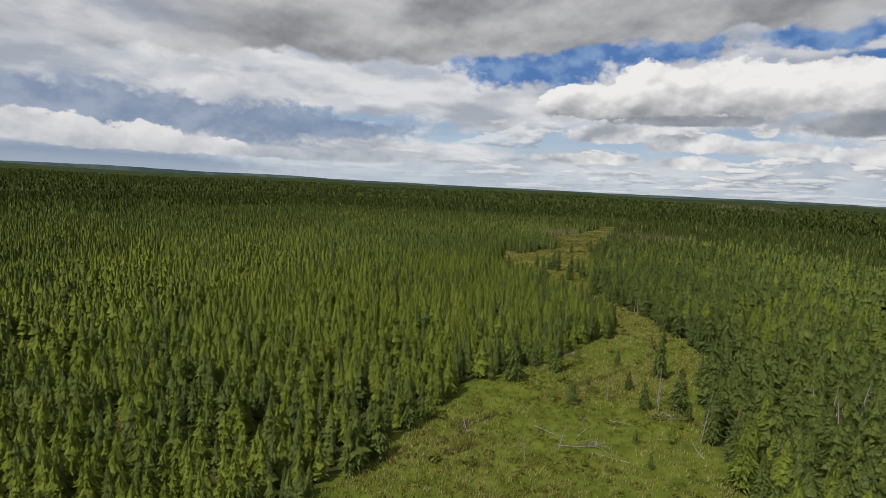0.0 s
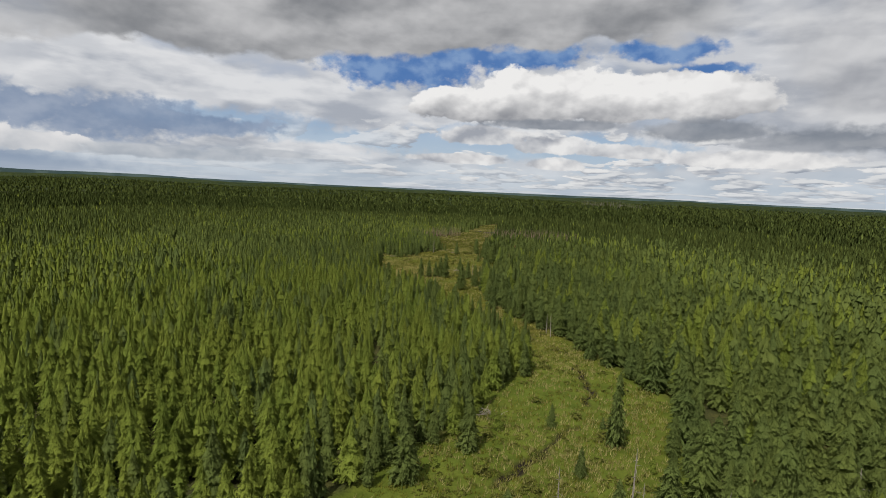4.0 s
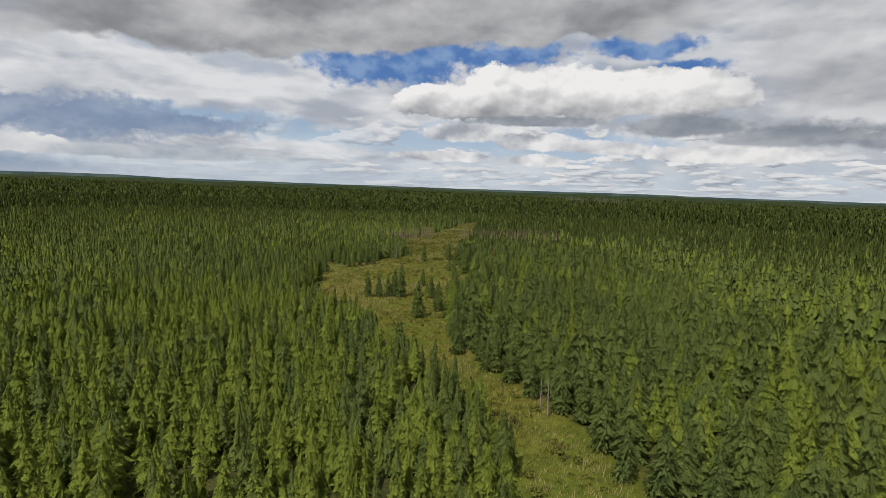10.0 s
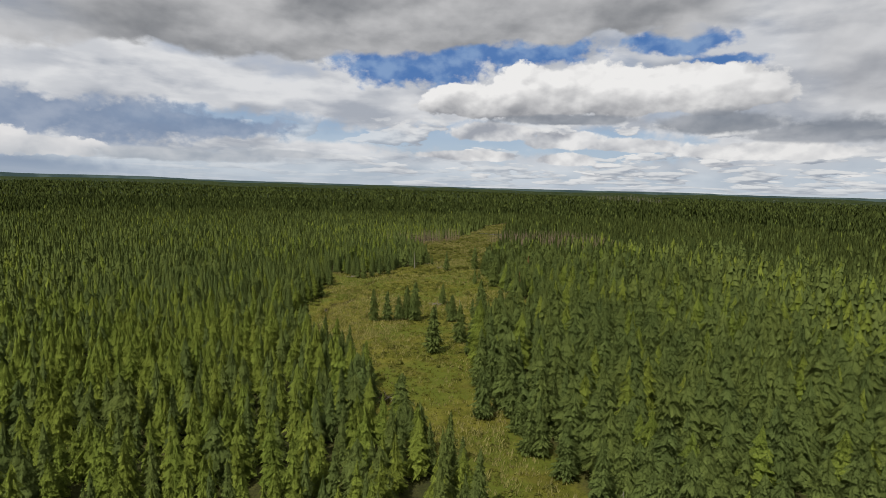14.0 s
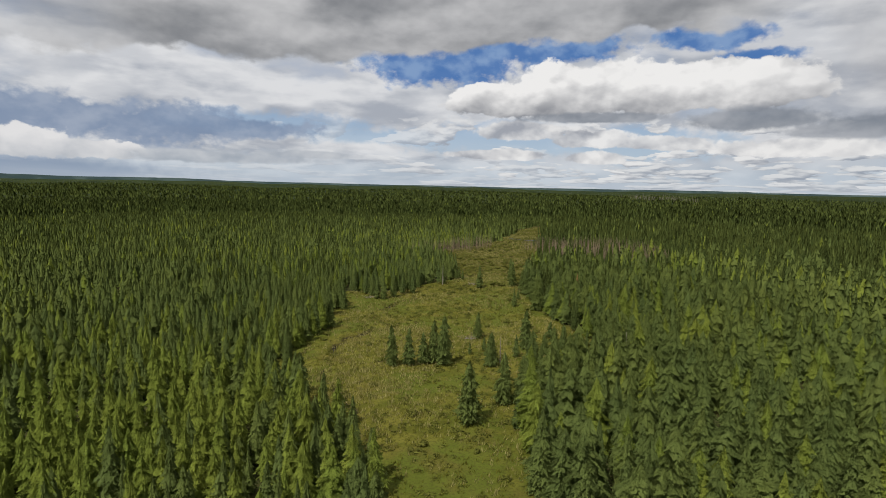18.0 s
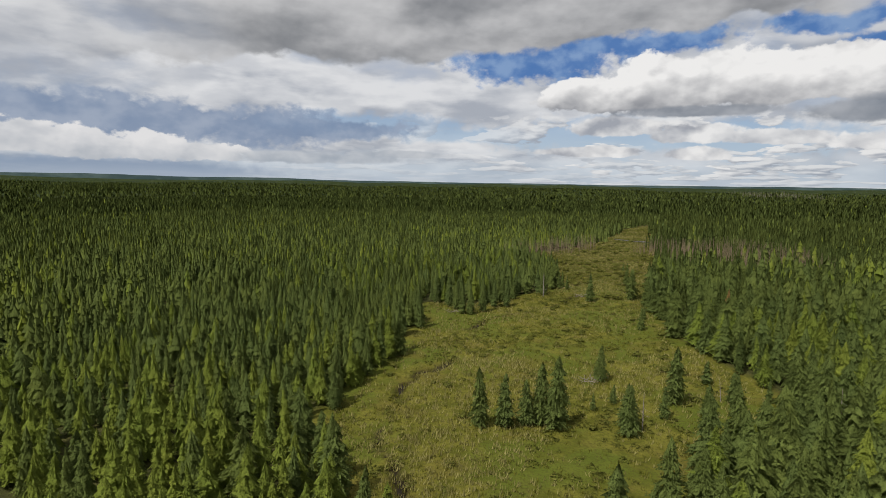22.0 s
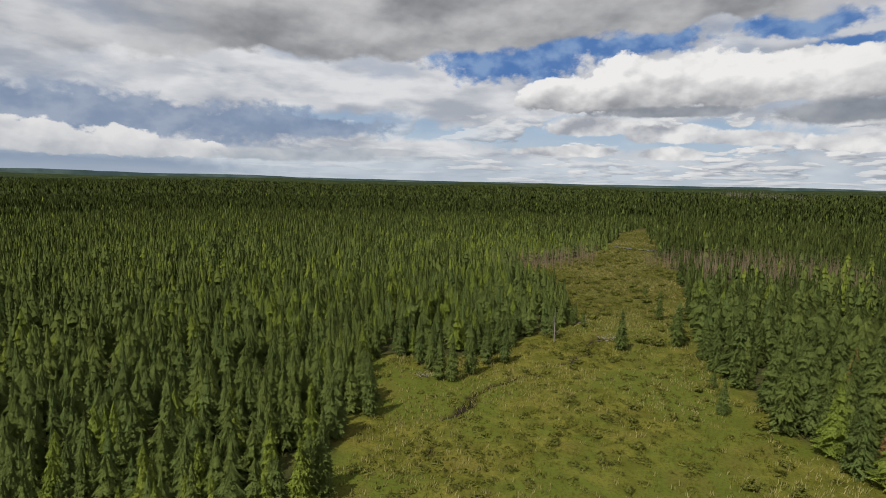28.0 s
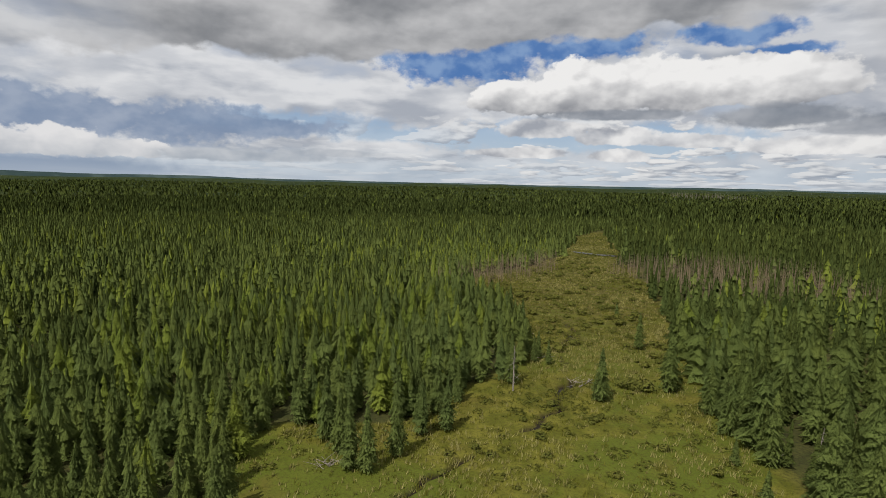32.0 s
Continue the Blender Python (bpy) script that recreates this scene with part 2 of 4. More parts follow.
def foliage(name, dark, light, glow, through_light=0.75, open_work=0.0):
    """Needles or leaves: the tint differs from tree to tree, the shade from spray to spray."""
    material, n, bsdf, out = base(name, 0.75)
    tint = n.attribute("tint")
    one = n.add("ShaderNodeObjectInfo").outputs["Random"]
    island = n.add("ShaderNodeNewGeometry").outputs["Random Per Island"]
    stand = n.noise(place(n), 0.035, 3, 0.6)
    fac = n.math("ADD", n.math("MULTIPLY_ADD", tint, 0.58, n.math("MULTIPLY_ADD", one, 0.3, 0.06)), n.math("MULTIPLY_ADD", stand, 1.2, -0.62), clamp=True)
    col = n.mix(fac, dark, light)
    col = n.mix(n.math("MULTIPLY", island, 0.35), col, glow)
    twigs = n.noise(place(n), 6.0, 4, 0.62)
    tuft_relief_shade = n.step(twigs, 0.36, 0.62)
    # darker by noise between tufts: the shade inside a crown, painted in
    col = n.mix(n.math("MULTIPLY_ADD", tuft_relief_shade, -0.42, 0.42), col, (0.034, 0.046, 0.015))
    # needles stand all round their twig: light them by the way the spray faces, from both sides
    face = n.add("ShaderNodeAttribute")
    face.attribute_name = "out"
    turned = n.add("ShaderNodeVectorTransform")
    turned.vector_type, turned.convert_from, turned.convert_to = "NORMAL", "OBJECT", "WORLD"
    n.put(turned.inputs[0], face.outputs["Vector"])
    relief = n.add("ShaderNodeBump")
    relief.inputs["Strength"].default_value = 0.5
    relief.inputs["Distance"].default_value = 0.10
    n.put(relief.inputs["Height"], tuft_relief_shade)
    n.put(relief.inputs["Normal"], turned.outputs[0])
    back = n.add("ShaderNodeVectorMath")
    back.operation = "SCALE"
    n.put(back.inputs[0], relief.outputs[0])
    back.inputs["Scale"].default_value = -1.0
    upper, under = n.add("ShaderNodeBsdfDiffuse"), n.add("ShaderNodeBsdfTranslucent")
    n.put(upper.inputs["Color"], col)
    n.put(upper.inputs["Normal"], relief.outputs[0])
    n.put(under.inputs["Color"], n.mix(1.0 - through_light, col, (0.02, 0.03, 0.004)))
    n.put(under.inputs["Normal"], back.outputs[0])
    both = n.add("ShaderNodeAddShader")
    n.tree.links.new(upper.outputs[0], both.inputs[0])
    n.tree.links.new(under.outputs[0], both.inputs[1])
    if not open_work:
        n.tree.links.new(both.outputs[0], out.inputs[0])
        return material
    # a spray is open work: gaps between its twigs
    gaps = n.step(n.noise(place(n), 5.2, 2, 0.6), open_work - 0.015, open_work + 0.015)
    lace = n.add("ShaderNodeMixShader")
    n.put(lace.inputs[0], gaps)
    n.tree.links.new(n.add("ShaderNodeBsdfTransparent").outputs[0], lace.inputs[1])
    n.tree.links.new(both.outputs[0], lace.inputs[2])
    n.tree.links.new(lace.outputs[0], out.inputs[0])
    return material


SPRUCE_TINTS = (0.057, 0.078, 0.025), (0.096, 0.115, 0.027), (0.089, 0.111, 0.032)
LARCH_TINTS = (0.090, 0.122, 0.021), (0.139, 0.161, 0.026), (0.125, 0.149, 0.027)
# black spruce, darkened further so that cloud shade sits in its colour
BOREAL_SHADE_TINTS = (0.032, 0.045, 0.014), (0.058, 0.069, 0.017), (0.048, 0.061, 0.016)
LACE = 0.435
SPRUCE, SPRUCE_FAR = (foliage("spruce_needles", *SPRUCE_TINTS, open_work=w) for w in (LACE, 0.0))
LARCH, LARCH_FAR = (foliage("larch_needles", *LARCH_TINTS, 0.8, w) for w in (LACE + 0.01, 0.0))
BOREAL, BOREAL_FAR = (foliage("black_spruce_needles_cloud_shaded", *BOREAL_SHADE_TINTS, open_work=w) for w in (LACE, 0.0))
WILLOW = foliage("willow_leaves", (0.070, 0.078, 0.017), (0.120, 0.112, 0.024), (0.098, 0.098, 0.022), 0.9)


def bark_material(name, dark, light):
    material, n, bsdf, out = base(name, 0.95)
    p = place(n)
    col = n.mix(n.step(n.noise(p, 6.0, 5, 0.65), 0.35, 0.65), dark, light)
    n.put(bsdf.inputs["Base Color"], n.mix(n.math("MULTIPLY", n.add("ShaderNodeObjectInfo").outputs["Random"], 0.4), col, light))
    return material


BARK = bark_material("brown_bark", (0.07, 0.055, 0.04), (0.16, 0.13, 0.10))
DEADWOOD = bark_material("weathered_deadwood", (0.15, 0.13, 0.11), (0.34, 0.30, 0.26))
GREYBARK = bark_material("brown_grey_deadwood", (0.150, 0.115, 0.075), (0.260, 0.200, 0.135))
RUST = foliage("dead_brown_needles", (0.14, 0.088, 0.034), (0.21, 0.125, 0.045), (0.18, 0.12, 0.05), 0.75, LACE)


def ground_material():
    material, n, bsdf, out = base("ground", 0.95)
    p = place(n)
    meadow = n.attribute("meadow")
    far = n.attribute("canopy")
    big, mid, fine = n.noise(p, 0.035, 4, 0.6), n.noise(p, 0.22, 5, 0.65), n.noise(p, 2.2, 5, 0.7)
    sedge = n.mix(n.step(mid, 0.38, 0.62), (0.088, 0.092, 0.013), (0.156, 0.146, 0.026))
    sedge = n.mix(n.step(big, 0.46, 0.58, 0.0, 0.8), sedge, (0.088, 0.112, 0.016))
    sedge = n.mix(n.step(n.noise(p, 0.09, 4, 0.6), 0.52, 0.66, 0.0, 0.6), sedge, (0.126, 0.104, 0.024))
    sedge = n.mix(n.math("MULTIPLY", n.step(fine, 0.45, 0.68), 0.75), sedge, (0.062, 0.058, 0.014))
    # greener upstream, browner far down the creek
    spread = n.add("ShaderNodeSeparateXYZ")
    n.put(spread.inputs[0], p)
    sedge = n.mix(n.step(spread.outputs[1], 235, 170, 0.0, 0.75), sedge, n.mix(n.step(mid, 0.36, 0.64), (0.066, 0.094, 0.013), (0.104, 0.136, 0.020)))
    sedge = n.mix(n.math("MULTIPLY", n.step(spread.outputs[1], 385, 520), n.step(mid, 0.66, 0.36, 0.35, 1.0)), sedge, (0.082, 0.072, 0.020))
    moss = n.mix(n.step(mid, 0.35, 0.7), (0.048, 0.054, 0.018), (0.088, 0.086, 0.026))
    moss = n.mix(n.math("MULTIPLY", n.step(fine, 0.4, 0.7), 0.7), moss, (0.026, 0.022, 0.014))
    # far canopy, its colour lowered to paint in the cloud shade
    wood = n.mix(n.step(n.noise(p, 0.012, 5, 0.65), 0.38, 0.62), (0.018, 0.029, 0.009), (0.034, 0.046, 0.011))
    peat = n.attribute("peat")
    col = n.mix(far, n.mix(peat, n.mix(meadow, moss, sedge), (0.030, 0.022, 0.014)), wood)
    n.put(bsdf.inputs["Base Color"], col)
    bump = n.add("ShaderNodeBump")
    bump.inputs["Strength"].default_value = 0.9
    bump.inputs["Distance"].default_value = 0.25
    n.put(bump.inputs["Height"], n.math("ADD", n.noise(p, 1.3, 6, 0.7), n.math("MULTIPLY", far, n.math("MULTIPLY", n.noise(p, 0.11, 4, 0.7), 14.0))))
    n.put(bsdf.inputs["Normal"], bump.outputs[0])
    return material


GROUND = ground_material()

# ---- plan of the land ----
# the open fen along the creek: y, its western and its eastern edge
FEN = np.array((
    (30, -30, 28), (70, -30, 29), (95, -23, 29), (122, -14, 30), (138, -6, 35), (146, 2, 38), (160, 6, 42), (175, 16, 41),
    (187, 22, 37), (207, 18, 33), (228, 12, 25), (247, 3, 20), (261, -4, 17), (286, -18, 15), (309, -36, 18), (326, -36, 41),
    (345, -35, 37), (360, -34, 33), (380, -37, 28), (398, -45, 26), (405, -38, 26), (408, -20, 26), (440, -2, 29), (475, -2, 36),
    (500, -10, 42), (515, -18, 44), (540, -22, 47), (566, -5, 50), (610, 18, 52), (650, 29, 66), (700, 43, 65), (760, 53, 76), (830, 84, 88)))
WOOD_FAR = 1150.0


def fen_edge(y):
    return np.interp(y, FEN[:, 0], FEN[:, 1]), np.interp(y, FEN[:, 0], FEN[:, 2])


def ripple(x, y, size, seed=0.0):
    """Smooth uneven field in -1..1."""
    a, b = x / size, y / size
    return (np.sin(a * 1.0 + 1.3 * np.sin(b * 0.7 + seed) + seed) + np.sin(b * 1.3 + 1.1 * np.sin(a * 0.9 - seed) + 2.1 * seed)
            + 0.6 * np.sin(a * 2.3 - b * 1.9 + 3 * seed) + 0.4 * np.sin(a * 4.1 + b * 3.7 + seed)) / 3.0


def inside_fen(x, y):
    """Metres inside the fen's edge (negative: in the wood)."""
    west, east = fen_edge(y)
    jag = 1.6 * ripple(x, y, 3.5, 1.0) + 1.2 * ripple(x, y, 9.0, 4.0) + np.clip((y - 480) / 80, 0, 1) * 6 * ripple(x, y, 11.0, 3.0)
    d = np.minimum(x - west, east - x) + jag
    return np.where((y > 830) | (y < 20), -50.0, d)


def land(x, y):
    """Height of the ground."""
    r = np.hypot(x, y - 150)
    z = 0.22 * ripple(x, y, 7.0, 2.0) + 0.10 * ripple(x, y, 2.4, 5.0)
    z = z + np.clip((r - 500) / 1500, 0, 1) * 5 * ripple(x, y, 260.0, 0.4)
    az = np.arctan2(x, y - 150)
    ridge = 33 + 9 * ripple(az * 900, 0 * az, 60.0, 1.7) + 6 * ripple(az * 900, 0 * az, 21.0, 0.6)
    s = np.clip((r - 1500) / 2600, 0, 1)
    return z + s * s * (3 - 2 * s) * ridge


def nearness(x, y):
    """How near the flight line passes, in metres."""
    along = np.hypot(x, y - 325)
    side = np.maximum(70, 1.5 * np.abs(x))
    d = np.where(y > 395, np.maximum(along, side), side)
    return np.where(y < 35, np.maximum(d, 260 + (35 - y)), d)


def from_arrays(name, verts, tris, material, tint=None, smooth=False, out=None):
    """A mesh from arrays of corners and triangles."""
    mesh = bpy.data.meshes.new(name)
    verts, tris = np.asarray(verts, np.float32), np.asarray(tris, np.int32)
    mesh.vertices.add(len(verts))
    mesh.vertices.foreach_set("co", verts.ravel())
    mesh.loops.add(tris.size)
    mesh.loops.foreach_set("vertex_index", tris.ravel())
    mesh.polygons.add(len(tris))
    mesh.polygons.foreach_set("loop_start", np.arange(0, tris.size, 3, dtype=np.int32))
    mesh.polygons.foreach_set("use_smooth", np.full(len(tris), smooth))
    if tint is not None:
        mesh.attributes.new("tint", "FLOAT", "POINT").data.foreach_set("value", np.asarray(tint, np.float32))
    if out is not None:
        mesh.attributes.new("out", "FLOAT_VECTOR", "POINT").data.foreach_set("vector", np.asarray(out, np.float32).ravel())
    mesh.materials.append(material)
    mesh.update()
    mesh.validate()
    return mesh


def axis_steps(low, fine_low, fine_high, high, step, grow):
    """Grid lines: even in the middle, wider and wider outwards."""
    mid = list(np.arange(fine_low, fine_high + step / 2, step))
    up, s = mid[-1], step
    while up < high:
        s *= grow
        up += s
        mid.append(up)
    down, s = mid[0], step
    while down > low:
        s *= grow
        down -= s
        mid.insert(0, down)
    return np.array(mid)


def build_ground():
    xs, ys = axis_steps(-4700, -34, 36, 4700, 0.85, 1.13), axis_steps(-3000, 80, 470, 4900, 1.1, 1.10)
    gx, gy = np.meshgrid(xs, ys)
    d = inside_fen(gx, gy)
    far = np.clip((nearness(gx, gy) - WOOD_FAR + 300) / 500, 0, 1)
    ditch = dip(gx, gy)
    gz = land(gx, gy) - ditch
    gz = gz + far * 6.5 + np.where(far > 0, 1.5 * ripple(gx, gy, 9.0, 3.0), 0)
    nx, ny = len(xs), len(ys)
    idx = np.arange(nx * ny).reshape(ny, nx)
    a, b, c, e = idx[:-1, :-1].ravel(), idx[:-1, 1:].ravel(), idx[1:, 1:].ravel(), idx[1:, :-1].ravel()
    mesh = from_arrays("ground", np.c_[gx.ravel(), gy.ravel(), gz.ravel()], np.concatenate([np.c_[a, b, c], np.c_[a, c, e]]), GROUND, smooth=True)
    mesh.attributes.new("meadow", "FLOAT", "POINT").data.foreach_set("value", np.clip(d / 3 + 1.6, 0, 1).ravel().astype(np.float32))
    mesh.attributes.new("peat", "FLOAT", "POINT").data.foreach_set("value", np.clip((ditch - 0.12) / 0.3, 0, 1).ravel().astype(np.float32))
    mesh.attributes.new("canopy", "FLOAT", "POINT").data.foreach_set("value", far.ravel().astype(np.float32))
    tagged(new("ground", mesh), "boggy ground of sedge, moss and peat under boreal forest", "ground", kind="structure")


# the creek: a narrow winding ditch through the fen
CREEK = np.array((
    (-16, 86), (-13, 93), (-16, 100), (-8, 108), (-2, 118), (6, 128), (15, 140), (24, 151), (29, 165), (31, 180), (30, 200), (21, 214),
    (15, 219), (12, 232), (8, 243), (2, 252), (-6, 262), (-9, 275), (-12, 285), (-17, 293), (-20, 301), (-27, 309), (-25, 318), (-29, 329),
    (-26, 340), (-23, 348), (-25, 360), (-24, 374), (-20, 388), (-12, 399), (-8, 404), (-3, 410), (1, 417), (3, 425), (7, 438), (5, 452),
    (10, 463), (11, 480)))


def creek_line():
    """The creek's middle, wound between its turns, every 0.6 m."""
    t = np.arange(len(CREEK))
    seg = np.r_[0, np.cumsum(np.hypot(*np.diff(CREEK, axis=0).T))]
    s = np.arange(0, seg[-1], 0.6)
    x, y = np.interp(s, seg, CREEK[:, 0]), np.interp(s, seg, CREEK[:, 1])
    x = x + 0.9 * np.sin(s / 2.3) * np.sin(s / 9.1 + 1) + 0.5 * np.sin(s / 1.1 + 2)
    y = y + 0.6 * np.sin(s / 1.9 + 1)
    wide = 0.20 + 0.30 * np.sin(s / 7.3) + 0.22 * np.sin(s / 2.9 + 1)
    return x, y, np.clip(wide, 0.0, 0.75)


CX, CY, CW = creek_line()


def dip(x, y):
    """Depth of the creek's ditch."""
    out = np.zeros(np.shape(x))
    near = (np.abs(x) < 60) & (y > 60) & (y < 680)
    px, py = x[near], y[near]
    best = np.full(px.shape, 99.0)
    for i in range(0, len(CX), 2):
        if CW[i] < 0.06:
            continue
        m = np.abs(py - CY[i]) < 3
        best[m] = np.minimum(best[m], np.hypot(px[m] - CX[i], py[m] - CY[i]) - CW[i])
    out[near] = 0.60 * np.clip(1 - best / 0.7, 0, 1)
    return out


build_ground()


def build_hills():
    """Hills along the horizon, behind the last woods; their blue-grey is haze painted into the base colour."""
    az = np.linspace(-1.15, 1.05, 240)
    rise = 0.0030 + 0.0034 * np.exp(-((az + 0.80) / 0.16) ** 2) + 0.0022 * np.exp(-((az + 0.52) / 0.10) ** 2) + 0.0012 * np.exp(-((az - 0.34) / 0.12) ** 2)
    rise = rise + 0.0007 * ripple(az * 900, 0 * az, 33.0, 2.2) + 0.0003 * ripple(az * 900, 0 * az, 7.0, 0.9)
    rows = []
    for far, share in ((4230, 0.0), (4280, 0.55), (4330, 1.0), (4420, 0.8)):
        rows.append(np.c_[far * np.sin(az), 180 + far * np.cos(az), 8 + share * (32 + 4330 * rise)])
    n = len(az)
    k = np.arange(n - 1)
    tris = np.concatenate([np.concatenate([np.c_[k, k + 1, k + n + 1], np.c_[k, k + n + 1, k + n]]) + n * i for i in range(3)])
    material, nodes, bsdf, out = base("hazy_far_hills", 0.95)
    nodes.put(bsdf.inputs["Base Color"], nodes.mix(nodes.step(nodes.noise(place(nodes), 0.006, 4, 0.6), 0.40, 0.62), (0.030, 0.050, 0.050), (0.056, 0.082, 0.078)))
    tagged(new("backdrop", from_arrays("backdrop", np.concatenate(rows), tris, material, smooth=True)), "low wooded hills along the horizon, blue-grey haze in their colour", "hills", kind="structure")


build_hills()

# ---- trees ----


def bough_shape(rng, tufts, slim, size, bare, point, droop, tiers, thin):
    """Tufts of needles strung along the boughs of a crown one metre high; tiers: boughs stand in whorls, or anywhere if 0."""
    boughs = max(7, tufts // 7)
    f = (np.arange(boughs) + rng.random(boughs)) / boughs
    if tiers:
        f = np.clip((np.round(f * tiers) + rng.normal(0, 0.13, boughs)) / tiers, 0, 1)
    bz = bare + (0.965 - bare) * f ** 0.92
    ba = np.arange(boughs) * 2.39996 + rng.normal(0, 0.4, boughs)
    reach = slim * np.clip((1.02 - bz) ** point, 0.05, 1) * np.clip(0.55 + (bz - bare) * 4, 0.55, 1) * rng.uniform(0.66, 1.34, boughs)
    # long boughs carry more tufts
    owner = rng.choice(boughs, tufts, p=(reach + 0.02) / (reach + 0.02).sum())
    along = np.sqrt(rng.uniform(0.20, 1.10, tufts))
    r = reach[owner] * along
    a = ba[owner] + rng.normal(0, 0.20, tufts) * (0.4 + 0.5 / np.clip(along, 0.35, 1))
    z = np.clip(bz[owner] + (0.30 * along - droop * along ** 2) * reach[owner] + rng.normal(0, 0.007, tufts), 0.02, 1.0)
    mid = np.c_[r * np.cos(a), r * np.sin(a), z]
    u = rng.normal(0, 0.42, (tufts, 3)) + np.c_[np.cos(a), np.sin(a), 0.35 - droop * along]
    u /= np.linalg.norm(u, axis=1)[:, None]
    w = np.cross(u, rng.normal(0, 0.6, (tufts, 3)) + np.array([0, 0, 1.0]))
    w /= np.linalg.norm(w, axis=1)[:, None]
    sz = (size * rng.uniform(0.6, 1.4, tufts) * np.clip(1.2 - 0.55 * z, 0.5, 1.1))[:, None]
    verts = np.stack([mid + u * sz * 1.25, mid - u * sz * 0.8 + w * sz * thin, mid - u * sz * 0.8 - w * sz * thin], 1).reshape(-1, 3)
    return verts, np.arange(3 * tufts).reshape(-1, 3)


def skirt_shape(rng, tiers, spikes, slim, point, bare, rough):
    """The body of a crown: whorls of drooping boughs, one over the other, each a ragged star round the stem."""
    vs, ts, count = [], [], 0
    k = np.arange(2 * spikes)
    for tier in range(tiers):
        f = max(0.0, (tier + rng.uniform(-0.22, 0.22)) / tiers)
        z = bare + (0.93 - bare) * f
        r = slim * (1 - 0.94 * f) ** point * min(1.0, 0.72 + 1.9 * f) * rng.uniform(0.84, 1.16)
        a = k * np.pi / spikes + rng.uniform(0, 6.28) + rng.normal(0, 0.30 * np.pi / spikes, 2 * spikes)
        rad = r * np.where(k % 2 == 0, 1.0, 0.70) * rng.uniform(1 - rough, 1 + rough, 2 * spikes)
        rim = z + np.where(k % 2 == 0, -0.20, 0.06) * r + rng.normal(0, 0.10 * r, 2 * spikes)
        top = 1.0 if tier == tiers - 1 else min(0.99, z + 1.7 / tiers + 0.10 * r)
        cx, cy = rng.normal(0, 0.30 * rough * r, 2)
        vs.append(np.r_[np.c_[cx + rad * np.cos(a), cy + rad * np.sin(a), np.maximum(rim, 0.02)], [(0, 0, top)]])
        ts.append(np.c_[k, (k + 1) % (2 * spikes), np.full(2 * spikes, 2 * spikes)] + count)
        count += 2 * spikes + 1
    v = np.concatenate(vs)
    pad = (-len(v)) % 3
    return np.r_[v, np.repeat(v[-1:], pad, axis=0)], np.concatenate(ts)


def crown_shape(rng, kind, tiers, spikes, sprays, size):
    """A whole crown: whorls of boughs, and loose tufts that break its outline."""
    wide = (0.158, 0.188, 0.108, 0.212)[kind]
    point = (0.84, 0.82, 0.80, 0.64)[kind]
    v, t = skirt_shape(rng, tiers, spikes, wide * 1.02, point, 0.06, (0.24, 0.38, 0.24, 0.42)[kind])
    sv, st = bough_shape(rng, sprays, wide * 1.10, size, 0.05, point, (0.62, 0.30, 0.70, 0.50)[kind], 0, (0.62, 0.55, 0.62, 0.70)[kind])
    return np.r_[v, sv], np.r_[t, st + len(v)]


def spindle_shape(rng, slim, tiers=2):
    """A far tree one metre high: ragged skirts of boughs, one over the other."""
    vs, ts = [], []
    for k in range(tiers):
        low, high = 0.04 + 0.30 * k, 1.0 if k == tiers - 1 else 0.56 + 0.22 * k
        r = slim * (1.0 - 0.29 * k)
        a = np.arange(4) * 1.5708 + rng.uniform(0, 1.5)
        ring = np.c_[r * np.cos(a), r * np.sin(a), low + rng.uniform(-0.07, 0.07, 4)] * rng.uniform(0.75, 1.25, 4)[:, None] ** np.array([1, 1, 0])
        vs.append(np.r_[ring, [(0, 0, high)]])
        ts.append(np.array([(0, 1, 4), (1, 2, 4), (2, 3, 4), (3, 0, 4)]) + 5 * k)
    return np.concatenate(vs), np.concatenate(ts)


def stem_shape(sides, thick, top, base=0.0):
    """A tapered stem."""
    a = np.arange(sides) * 2 * np.pi / sides
    low = np.c_[thick * np.cos(a), thick * np.sin(a), np.full(sides, base)]
    high = np.c_[thick * 0.25 * np.cos(a), thick * 0.25 * np.sin(a), np.full(sides, top)]
    k = np.arange(sides)
    j = (k + 1) % sides
    return np.r_[low, high], np.r_[np.c_[k, j, j + sides], np.c_[k, j + sides, k + sides]]


def facing(v, rng, slim=0.13, up=0.80, jitter=0.16, clump=0.75):
    """The way each corner of a crown faces: outwards and up, with some disorder from spray to spray."""
    flat = v[:, :2] / slim
    flat = flat / np.maximum(np.linalg.norm(flat, axis=1), 0.02)[:, None]
    mess = np.repeat(rng.normal(0, jitter, (len(v) // 3 + 1, 3)), 3, axis=0)[: len(v)]
    # whole boughs turn together
    cell = np.floor(v * np.array([18, 18, 21]) + 0.5) @ np.array([12.99, 78.23, 37.72]) + rng.uniform(0, 9)
    mess = mess + clump * np.stack([np.modf(np.sin(cell + k) * 4375.85)[0] for k in (0.0, 1.7, 3.1)], 1)
    f = np.c_[flat, np.full(len(v), up)] + mess
    return f / np.linalg.norm(f, axis=1)[:, None]


